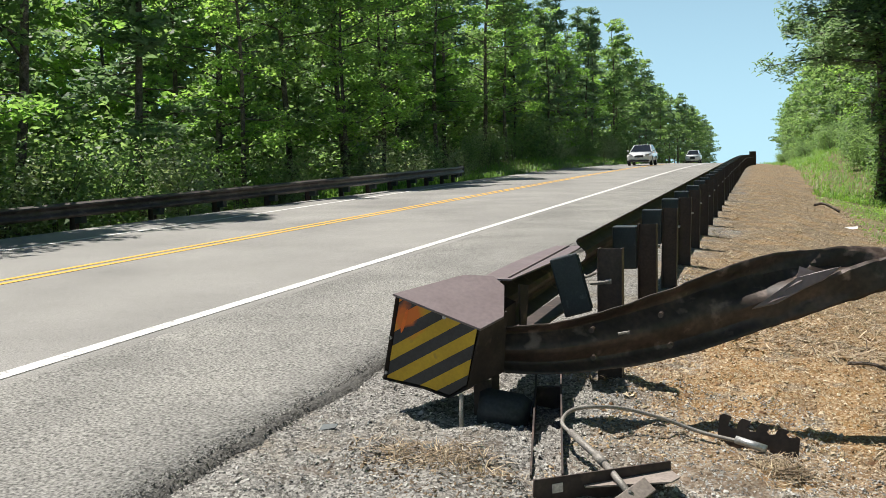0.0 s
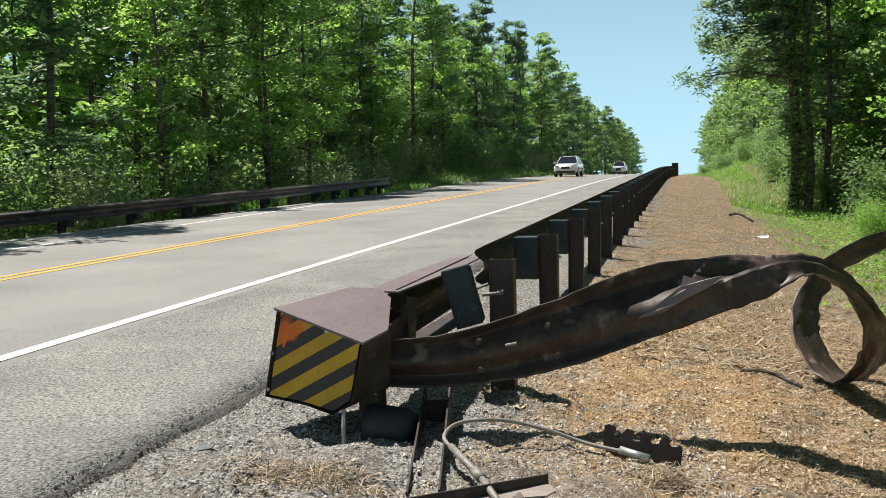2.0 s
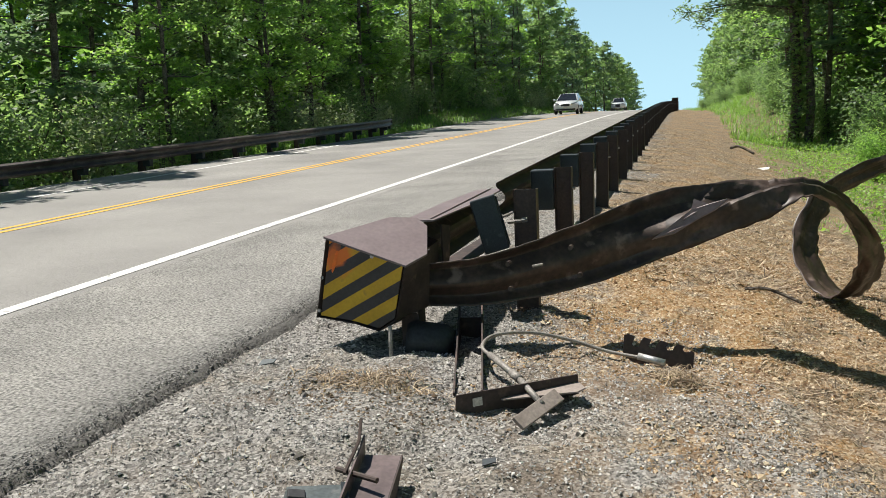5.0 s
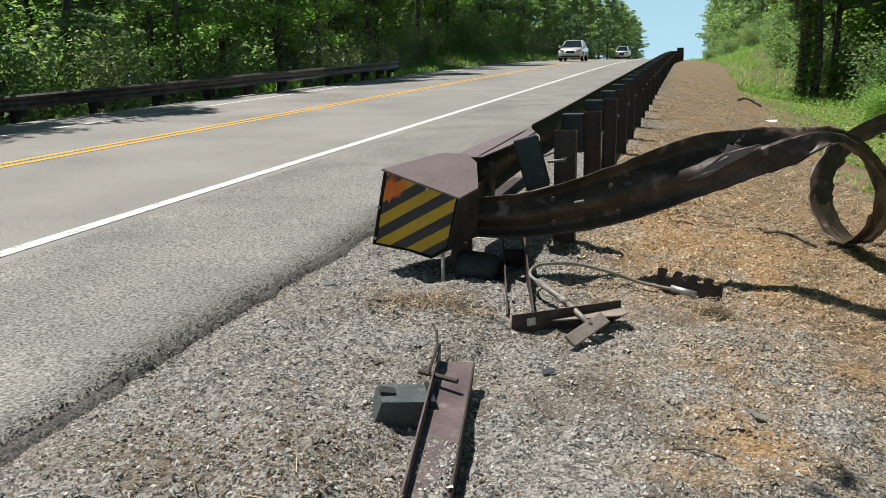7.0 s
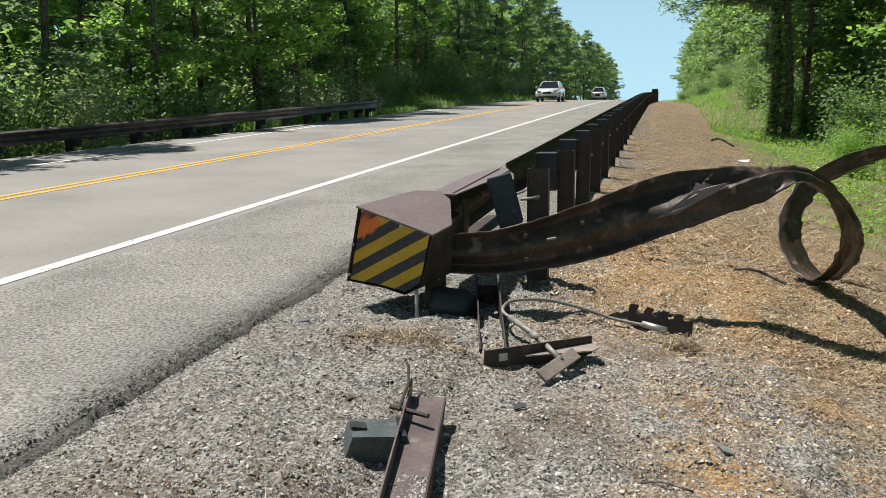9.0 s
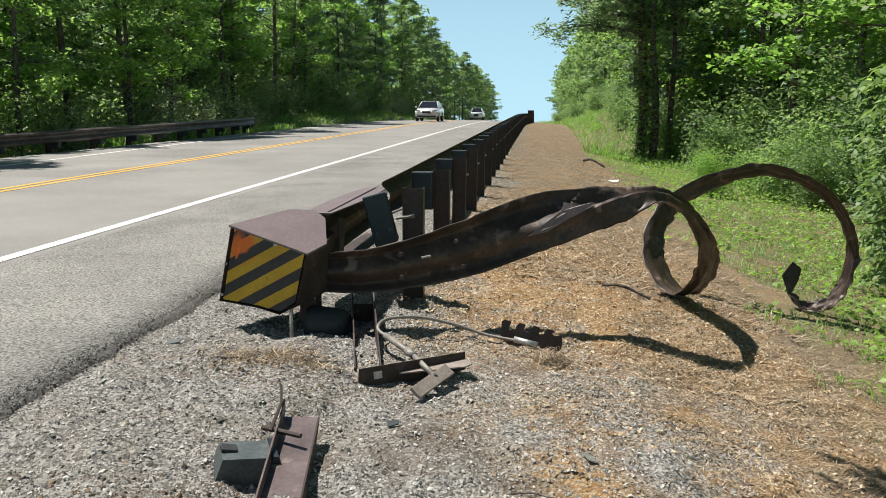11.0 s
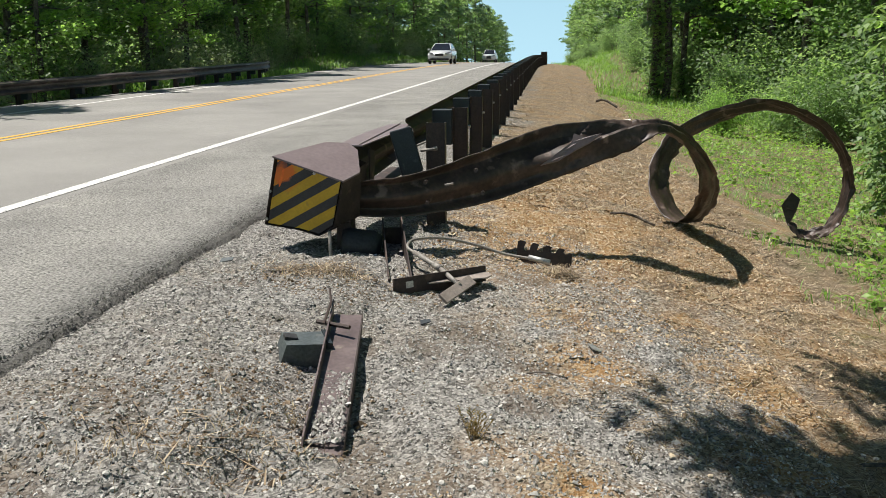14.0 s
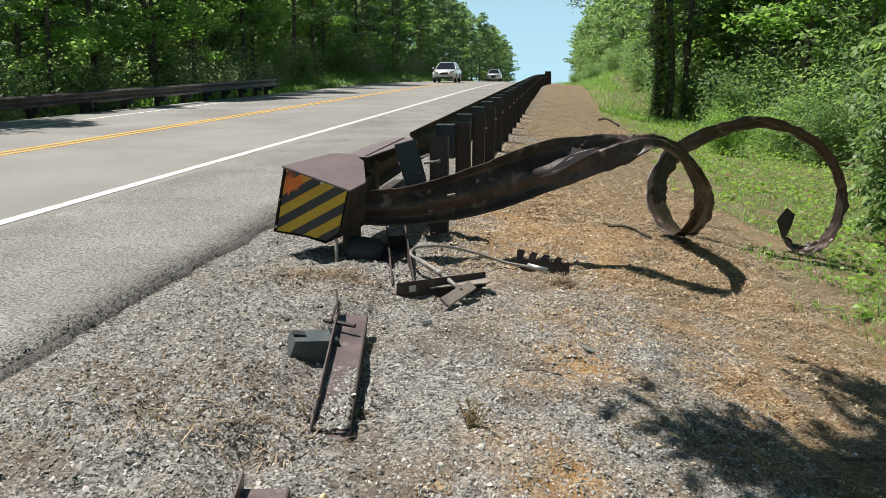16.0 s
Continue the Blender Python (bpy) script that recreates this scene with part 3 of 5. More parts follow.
for k in range(30):
    y = -17.8 + SPACING * k
    x = LEFT_X + left_bend(y) - 0.29
    m = pose(x, y, float(profile(np.array(y))) + left_rise(y) - 0.7, 0, random.uniform(-1.5, 1.5), random.uniform(-3, 3))
    if k == 0:
        left_post.matrix_basis = m
    else:
        copy_thing(left_post, m)

# ---- the wrecked terminal ----
head = thing("guardrail_end_terminal", (-1.6, 4.5, ground_at(-1.6, 4.5)), "brown steel impact head, knocked askew, with a striped face", "guardrail terminal")
FACE = [Vector(p) for p in ((-1.85, 4.33, 0.95), (-1.37, 4.31, 0.79), (-1.445, 4.32, 0.46), (-1.555, 4.325, 0.39), (-1.7, 4.335, 0.43), (-1.95, 4.35, 0.465))]
BACK = [Vector(p) for p in ((-1.6, 4.76, 0.985), (-1.3, 4.78, 0.86), (-1.32, 4.8, 0.5), (-1.42, 4.82, 0.42), (-1.55, 4.82, 0.42), (-1.68, 4.82, 0.44))]
shell = Shape()
count = len(FACE)
mid_face = sum(FACE, Vector()) / count
inner = [mid_face + (p - mid_face) * 0.965 + Vector((0, 0.02, 0)) for p in FACE]
shell.add(FACE + BACK + inner, [(i, (i + 1) % count, count + (i + 1) % count, count + i) for i in range(1, count)] + [(2 * count + i, 2 * count + (i + 1) % count, (i + 1) % count, i) for i in range(count)] + [tuple(range(count, 2 * count))[::-1]])
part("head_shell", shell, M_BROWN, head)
lid = Shape()
lid_plane = lambda x, y: 0.952 - 0.3157 * (x + 1.85) + 0.4217 * (y - 4.33)
top = [Vector((x, y, lid_plane(x, y))) for x, y in ((-1.862, 4.318), (-1.362, 4.296), (-1.28, 4.46), (-1.35, 4.72), (-1.43, 4.77), (-1.58, 4.69))]
lid.add(top + [p - Vector((0, 0, 0.012)) for p in top], [tuple(range(6)), tuple(range(6, 12))[::-1]] + [(i, 6 + i, 6 + (i + 1) % 6, (i + 1) % 6) for i in range(6)])
part("top_plate", lid, M_LILAC, head, "brown top plate, paled to look lit by the sky")
side_lip = Shape()
lip = [FACE[1] + Vector((0.004, 0.0, -0.01)), Vector((-1.28, 4.52, 0.845)), Vector((-1.31, 4.55, 0.5)), FACE[2] + Vector((0.004, 0, 0))]
side_lip.add(lip + [p + Vector((-0.008, 0.004, 0)) for p in lip], [(0, 1, 2, 3), (7, 6, 5, 4), (0, 4, 5, 1), (1, 5, 6, 2), (2, 6, 7, 3), (3, 7, 4, 0)])
part("side_plate", side_lip, M_BROWN, head)

# diagonal stripes cut from the face
across, down = (FACE[1] - FACE[0]).normalized(), (FACE[5] - FACE[0]).normalized()
normal = across.cross(down).normalized()
if normal.y > 0:
    normal = -normal
e_u = across
e_v = normal.cross(e_u).normalized()
if e_v.z > 0:
    e_v = -e_v
origin = inner[0] + normal * 0.004
outline = [((p - inner[0]).dot(e_u), (p - inner[0]).dot(e_v)) for p in (mid_face + (q - mid_face) * 0.93 for q in FACE)]


def clip_half(poly, a, b, c):
    out = []
    for i, p in enumerate(poly):
        q = poly[(i + 1) % len(poly)]
        dp, dq = a * p[0] + b * p[1] - c, a * q[0] + b * q[1] - c
        if dp >= 0:
            out.append(p)
        if dp * dq < 0:
            t = dp / (dp - dq)
            out.append((p[0] + t * (q[0] - p[0]), p[1] + t * (q[1] - p[1])))
    return out


def face_piece(name, poly, mat, lift, label=""):
    s = Shape()
    v = [origin + e_u * u + e_v * w + normal * lift for u, w in poly]
    k = len(v)
    s.add(v + [p - normal * 0.003 for p in v], [tuple(range(k)), tuple(range(k, 2 * k))[::-1]] + [(i, k + i, k + (i + 1) % k, (i + 1) % k) for i in range(k)])
    return part(name, s, mat, head, label)


face_piece("face_plate", outline, M_STRIPE_K, 0.0, "black reflective face plate")
sa = radians(47)
na, nb = math.sin(sa), math.cos(sa)
for c in np.arange(-0.035, 0.75, 0.13):
    piece = clip_half(clip_half(outline, na, nb, c), -na, -nb, -(c + 0.067))
    if len(piece) >= 3:
        face_piece("stripe", piece, M_STRIPE_Y, 0.004, "yellow diagonal stripe")
spray = Shape()
for u, w, r, h in ((0.075, 0.12, 0.011, 0.07),):
    ring = [origin + e_u * (u + r * (1 + 0.03 * noise.noise(Vector((3 * math.cos(a), 3 * math.sin(a), u * 50)))) * math.cos(a)) + e_v * (w + h * (1 + 0.03 * noise.noise(Vector((3 * math.cos(a), 3 * math.sin(a), w * 70)))) * math.sin(a)) + normal * (0.0065 + 0.0006 * (u + w) * 4) for a in (math.tau * j / 26 for j in range(26))]
    spray.add(ring, [tuple(range(26))])
part("paint_mark", spray, M_ORANGE, head, "blotchy orange spray-paint mark")
for u, w in ((0.05, 0.44), (0.29, 0.015), (0.02, 0.24)):
    p = origin + e_u * u + e_v * w
    part("bolt", Shape().tube([p, p + normal * 0.012], 0.011, 6), M_GALV, head)

chute = thing("rail_feeder_chute", (-1.38, 5.6, 0.7), "bent brown steel chute feeding the rail into the head", "guardrail part")
C0, C1 = Vector((-1.43, 4.8, 0.985)), Vector((-1.36, 6.6, 1.03))


def chute_plate(name, dx0, dx1, dz0, dz1, mat, wide=0.0, label=""):
    s = Shape()
    v = []
    for base, grow in ((C0, 0.0), (C0.lerp(C1, 0.55), wide), (C1, 0.0)):
        v += [base + Vector((dx0 - grow, 0, dz0)), base + Vector((dx1 + grow, 0, dz1)), base + Vector((dx1 + grow, 0, dz1 - 0.01)), base + Vector((dx0 - grow, 0, dz0 - 0.01))]
    s.add(v, [(0, 1, 2, 3), (11, 10, 9, 8)] + [(i * 4 + j, i * 4 + 4 + j, i * 4 + 4 + (j + 1) % 4, i * 4 + (j + 1) % 4) for i in (0, 1) for j in range(4)])
    return part(name, s, mat, chute, label)


# the chute's top gets the painted sky-lit colour, its underside the plain brown
chute_plate("top_plate", -0.1, 0.1, 0.0, 0.0, M_LILAC, 0.03, "brown top plate, paled to look lit by the sky")
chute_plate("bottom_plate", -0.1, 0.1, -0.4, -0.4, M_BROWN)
crumpled = beam_shape(-1.36, -1, 4.85, 6.7, 0.47, 0.3)
part("crumpled_rail", crumpled, M_BROWN, chute)
part("throat_plate", Shape().prism([(4.78, 0.96), (4.98, 0.93), (4.9, 0.6), (4.8, 0.55)], "x", -1.285, -1.275), M_BROWN, chute)

# ---- the torn, curled band of rail ----
BAND_REACH = [
    (-1.43, 4.52, 0.63, 0.01, 0.0, 0.125), (-0.99, 4.72, 0.63, 0.0, 0.0, 0.15), (-0.47, 5.0, 0.73, -0.03, 0.0, 0.19),
    (0.07, 5.22, 0.91, -0.06, 0.04, 0.185), (0.57, 5.38, 1.045, -0.07, 0.12, 0.12), (0.96, 5.56, 1.06, 0.03, 0.16, 0.035),
]
BAND_LOOPS = [
    (1.33, 6.15, 0.75, 0.1, 0.14, -0.02), (1.5, 6.75, 0.36, 0.12, 0.15, -0.03), (1.38, 7.3, 0.03, 0.13, 0.19, -0.03),
    (1.19, 7.72, 0.33, 0.13, 0.15, -0.02), (1.42, 8.1, 0.82, 0.12, 0.09, -0.06), (2.3, 8.45, 1.12, 0.02, 0.13, -0.09),
    (3.02, 8.62, 0.88, -0.03, 0.15, -0.05), (3.37, 8.7, 0.32, -0.05, 0.13, 0.0), (3.24, 8.7, -0.2, -0.03, 0.12, 0.03), (2.95, 8.7, -0.34, 0.0, 0.11, 0.05), (2.76, 8.75, -0.2, 0.0, 0.08, 0.03),
]
band = thing("curled_guardrail_band", (0.2, 5.2, 0.2), "long torn brown rail band, dented and curled into loops", "guardrail")


def curled_band():
    """The W-shaped rail, flattened, folded in the middle of its reach and torn narrow along its loops."""
    path = smooth_path(BAND_REACH + BAND_LOOPS, 14)
    n, cols = len(path), 25
    verts = []
    for i in range(n):
        at = i / 14
        wide = float(np.interp(at, (0, 5, 8, 10, 11, 12, 13.5, 16), (1, 1, 1.0, 0.85, 0.8, 0.62, 0.72, 0.85)))
        c, half = Vector(path[i, :3]), Vector(path[i, 3:]) * wide
        along = Vector(path[min(i + 1, n - 1), :3] - path[max(i - 1, 0), :3]).normalized()
        out = along.cross(half).normalized()
        start = min(1.0, max(0.0, (at - 0.5) / 1.6))
        loose = min(1.0, max(0.0, (at - 2.0) / 2.0))
        fold = math.exp(-(((at - 3.85) / 1.0) ** 2))
        for j in range(cols):
            u = -1 + 2 * j / (cols - 1)
            w = -0.75 * float(np.interp(abs(u), (0, 0.12, 0.5, 0.6, 0.72, 0.94, 1), (0, 0.006, 0.07, 0.083, 0.07, 0.012, 0.0))) + 0.025
            w *= 1.0 - fold if at < 5.5 else 0.3
            cup = fold * float(np.interp(u, (-1, -0.3, -0.22, 0.15, 0.5, 0.62, 1), (-0.03, 0.085, 0.075, -0.085, -0.11, -0.1, -0.06)))
            ridge = 1 - 2 * abs(noise.noise(Vector((at * 1.9, u * 1.2, 3.1))))
            kink = 1 - 2 * abs(noise.noise(Vector((at * 5.5, u * 2.4, 7.7))))
            dent = (0.012 + 0.014 * loose) * (ridge - 0.5) + (0.01 + 0.012 * loose) * (kink - 0.5) * (0.4 + 0.6 * abs(u))
            if at > 4.4:
                dent *= 0.6 if at < 9 else 0.9
            torn = 0.03 if at < 5.5 else 0.12 if at < 9 else 0.24
            edge = 1 + torn * noise.noise(Vector((at * 7.0, 5.0 * (u > 0), 1.3))) * abs(u) ** 3
            verts.append(c + half * u * edge + out * (w + cup + start * dent))
    s = Shape()
    s.add(verts, [(i * cols + j, i * cols + j + 1, (i + 1) * cols + j + 1, (i + 1) * cols + j) for i in range(n - 1) for j in range(cols - 1)])
    return s


band_ob = part("band_sheet", curled_band(), M_BAND, band)
band_ob.data.polygons.foreach_set("use_smooth", [True] * len(band_ob.data.polygons))
band_ob.data.set_sharp_from_angle(angle=radians(24))
solid = band_ob.modifiers.new("thickness", "SOLIDIFY")
solid.thickness = 0.006
tip = Shape()
tip_points = [Vector(p) for p in ((2.76, 8.72, -0.25), (2.68, 8.72, -0.02), (2.72, 8.75, 0.06), (2.8, 8.78, 0.13), (2.9, 8.8, 0.05), (2.86, 8.8, -0.08), (2.82, 8.8, -0.22))]
tip.add([p + Vector((0, 0.03 * math.sin(k * 2.3), 0)) for k, p in enumerate(tip_points)] + [p + Vector((0, 0.008 + 0.03 * math.sin(k * 2.3), 0)) for k, p in enumerate(tip_points)], [tuple(range(7)), tuple(range(7, 14))[::-1]] + [(i, 7 + i, 7 + (i + 1) % 7, (i + 1) % 7) for i in range(7)])
part("torn_tip", tip, M_BAND, band)


flap = Shape()
flap_edge = [(-0.03, 0.815), (0.07, 0.885), (0.2, 0.985), (0.215, 1.05), (0.3, 1.02), (0.42, 1.055), (0.34, 0.985), (0.24, 0.93), (0.1, 0.845)]
flap.add([(x, 5.13 + 0.16 * (z - 0.95) + 0.03 * math.sin(9 * x), z) for x, z in flap_edge] + [(x, 5.138 + 0.16 * (z - 0.95) + 0.03 * math.sin(9 * x), z - 0.006) for x, z in flap_edge], [tuple(range(9)), tuple(range(9, 18))[::-1]] + [(i, 9 + i, 9 + (i + 1) % 9, (i + 1) % 9) for i in range(9)])
# the flap's paleness is sunlight put into its colour
part("torn_flap", flap, M_LILAC, band, "torn flap of steel, paled to look sunlit")
part("bolt_slot", Shape().tube([(-0.72, 4.775, 0.7), (-0.66, 4.79, 0.71)], 0.008, 8), M_CABLE, band, "bright bolt slot")
for x, y, z in ((-0.85, 4.7, 0.73), (-0.84, 4.7, 0.58), (-0.5, 4.87, 0.8), (-0.45, 4.88, 0.63)):
    part("bolt", Shape().tube([(x, y - 0.03, z), (x, y + 0.03, z)], 0.015, 8), M_BAND, band)


# ---- wreckage on the gravel ----
def steel_channel(name, label, at, turn, tilt, roll, length, width, flange, mat):
    root = thing(name, at, label, "steel scrap")
    m = Matrix.Translation(at) @ pose(0, 0, 0, 0, 0, turn) @ pose(0, 0, 0, tilt, 0, 0) @ pose(0, 0, 0, 0, roll, 0)
    part("web", Shape().box((-width / 2, 0, 0), (width / 2, length, 0.008), m), mat, root)
    part("flange", Shape().prism([(0, -0.02), (length, -0.02), (length + 0.02, flange * 1.0), (length - 0.1, flange * 0.85), (0.06, flange * 0.6)], "x", -width / 2 - 0.007, -width / 2, m), mat, root)
    # flange on the side away from the sun, its shade painted with the darker brown
    part("flange", Shape().prism([(0, -flange), (length - 0.25, -flange * 1.1), (length, -0.01), (length, 0.012), (0, 0.012)], "x", width / 2, width / 2 + 0.007, m), M_BROWN, root, "flange hanging under the web, shade put into its colour")
    return root, m


scrap, m_scrap = steel_channel("broken_post_channel", "broken brown steel channel post lying in the gravel", (-0.795, 1.45, 0.105), 8.5, 7.2, 2, 1.34, 0.145, 0.085, M_CHANNEL)
part("bolt", Shape().tube([m_scrap @ Vector((-0.14, 1.15, 0.05)), m_scrap @ Vector((0.03, 1.06, 0.06))], 0.011, 8), M_POST, scrap)
part("bent_rod", Shape().tube([m_scrap @ Vector(p) for p in ((-0.1, 1.42, 0.12), (-0.08, 1.28, 0.1), (-0.1, 1.1, 0.06))], 0.007, 6), M_POST, scrap)

block = thing("fallen_spacer_block", (-1.18, 2.5, 0.15), "dark plastic spacer block, broken open, lying on gravel", "block")
m_b = Matrix.Translation((-1.12, 2.37, 0.205)) @ pose(0, 0, 0, 7, 12, 27) @ Matrix.Scale(0.74, 4)
part("block_body", Shape().prism([(-0.165, -0.125), (0.13, -0.13), (0.165, -0.03), (0.13, 0.11), (-0.14, 0.075)], "y", -0.1, 0.11, m_b), M_PLASTIC_GREY, block)
part("broken_slot", Shape().box((-0.14, -0.02, 0.07), (-0.055, 0.055, 0.098), m_b, 0.004), M_TRIM, block, "black broken slot")
part("block_rim", Shape().prism([(0.13, -0.14), (0.17, -0.13), (0.185, -0.03), (0.15, 0.12), (0.12, 0.12)], "y", -0.11, 0.12, m_b), M_PLASTIC, block)

near_scrap, _ = steel_channel("broken_post_stub", "bent brown steel channel stub in the gravel", (-0.81, 0.47, 0.105), 8, 5, 0, 0.46, 0.15, 0.07, M_CHANNEL)

strut = thing("ground_strut", (-1.0, 4.2, 0.22), "brown steel ground strut, a channel half filled with gravel", "steel scrap")
m_st = Matrix.Translation((-0.875, 3.7, 0.2)) @ pose(0, 0, 0, 0, 0, 12.5) @ pose(0, 0, 0, 2.6, 0, 0)
part("strut_flange", Shape().prism([(0, -0.08), (1.25, -0.08), (1.25, 0.19), (0, 0.05)], "x", -0.075, -0.066, m_st), M_BROWN, strut)
part("strut_flange", Shape().prism([(0, -0.08), (1.35, -0.08), (1.35, 0.21), (0, 0.06)], "x", 0.066, 0.075, m_st), M_BROWN, strut)
part("cross_plate", Shape().box((-0.066, 1.1, -0.05), (0.066, 1.112, 0.13), m_st), M_BROWN, strut)

soil_tube = thing("soil_tube", (-1.25, 4.55, 0.25), "black crushed drum-like block under the terminal", "block")
part("tube_body", Shape().tube([(-1.42, 4.42, 0.32), (-1.38, 4.43, 0.315), (-1.2, 4.47, 0.29), (-1.15, 4.48, 0.28)], (0.1, 0.125, 0.12, 0.09), 9), M_TRIM, soil_tube, smooth=True)

leg = thing("terminal_leg", (-1.5, 4.45, 0.25), "brown steel leg under the impact head", "steel scrap")
part("leg_plate", Shape().box((-1.47, 4.5, 0.1), (-1.37, 4.52, 0.46)).box((-1.37, 4.5, 0.1), (-1.363, 4.64, 0.5)), M_POST, leg)
part("rod", Shape().tube([(-1.44, 4.2, 0.24), (-1.45, 4.22, 0.36), (-1.46, 4.26, 0.44)], 0.012, 7), M_CABLE, leg, "bare bent rod")

cable = thing("anchor_cable", (-0.4, 4.2, 0.22), "looped wire anchor cable with swaged steel ends", "cable")
rope = smooth_path([(-0.63, 3.78, 0.3), (-0.78, 3.98, 0.335), (-0.9, 4.15, 0.36), (-0.88, 4.38, 0.37), (-0.7, 4.56, 0.345), (-0.48, 4.64, 0.285), (-0.28, 4.66, 0.22), (-0.08, 4.64, 0.19)], 8)
part("rope", Shape().tube(rope, 0.0105, 8), M_CABLE, cable, smooth=True)
part("swaged_sleeve", Shape().tube([(-0.84, 4.06, 0.345), (-0.63, 3.78, 0.3)], 0.017, 10).tube([(-0.68, 3.85, 0.31), (-0.63, 3.78, 0.3)], 0.023, 8).tube([(-0.63, 3.78, 0.3), (-0.49, 3.58, 0.245)], 0.016, 8), M_CABLE, cable, "dull steel sleeve and threaded end", smooth=True)
part("swaged_end", Shape().tube([(-0.1, 4.64, 0.2), (0.05, 4.6, 0.175)], 0.021, 10), M_GALV, cable, "bright galvanised end", smooth=True)

bearing = thing("bearing_plate", (-0.5, 3.5, 0.2), "dusty bare steel bearing plate leaning on scrap", "steel scrap")
m_bp = Matrix.Translation((-0.5, 3.55, 0.23)) @ pose(0, 0, 0, 0, 0, 62) @ pose(0, 0, 0, 40, -10, 0)
part("plate", Shape().box((-0.16, -0.036, -0.01), (0.16, 0.036, 0.01), m_bp, 0.003), M_TAN, bearing)

angle = thing("angle_bracket", (-0.6, 3.6, 0.2), "dark brown bent steel angle bracket on the gravel", "steel scrap")
m_an = Matrix.Translation((-0.89, 3.47, 0.23)) @ pose(0, 0, 0, 0, -2, 38)
part("upright_leg", Shape().prism([(0, -0.12), (0.68, -0.05), (0.68, 0.05), (0.02, 0.07)], "y", 0.0, 0.008, m_an), M_BROWN, angle)
part("flat_leg", Shape().prism([(0.25, -0.02), (0.6, -0.13), (0.66, -0.1), (0.68, 0.0), (0.25, 0.0)], "z", 0.005, 0.012, m_an), M_TAN, angle)
part("small_label", Shape().box((0.1, -0.004, 0.0), (0.15, -0.001, 0.04), m_an), M_GALV, angle)

comb = thing("notched_plate", (0.0, 4.72, 0.2), "dark brown steel plate with a torn, hooked edge", "steel scrap")
teeth = [(0, -0.08)] + [(0.42, -0.08), (0.42, 0.05)]
for k in range(4, 0, -1):
    a = 0.02 + 0.1 * (k - 1)
    teeth += [(a + 0.08, 0.06 + 0.008 * (4 - k)), (a + 0.075, 0.05), (a + 0.045, 0.045), (a + 0.03, 0.06), (a + 0.045, 0.08 + 0.01 * (4 - k)), (a, 0.09 + 0.01 * (4 - k))]
teeth += [(0, 0.11)]
m_co = Matrix.Translation((-0.19, 4.7, 0.2)) @ pose(0, 0, 0, -8, 4, -4) @ Matrix.Scale(0.95, 4)
part("plate", Shape().prism(teeth, "y", 0.0, 0.008, m_co), M_BROWN, comb)


# ---- trees and undergrowth ----
def leaf_quads(at, size, rng, droop=0.35, slim=0.42, aim=None, simple=False):
    """One folded leaf at each place, as vertices and quads; a simple leaf is one triangle."""
    n = len(at)
    yaw = rng.uniform(0, math.tau, n)
    d = np.stack([np.cos(yaw), np.sin(yaw), rng.normal(-droop, 0.35, n)], 1)
    if aim is not None:
        d = d * 0.45 + aim
    d /= np.linalg.norm(d, axis=1)[:, None]
    s = np.cross(d, rng.normal(0, 0.5, (n, 3)) + (0, 0, 1.0))
    s /= np.linalg.norm(s, axis=1)[:, None] + 1e-9
    up = np.cross(s, d)
    length = (size * rng.uniform(0.65, 1.35, n))[:, None]
    if simple:
        v = np.stack([at - length * 0.35 * slim * s, at + length * (0.4 * d + 1.15 * slim * s), at + length * (1.0 * d - 0.75 * slim * s)], 1)
        return v.reshape(-1, 3), np.arange(3 * n).reshape(-1, 3)
    v = np.stack([at, at + length * (0.5 * d + slim * s + 0.1 * up), at + length * d, at + length * (0.5 * d - slim * s + 0.1 * up)], 1)
    return v.reshape(-1, 3), np.arange(4 * n).reshape(-1, 4)


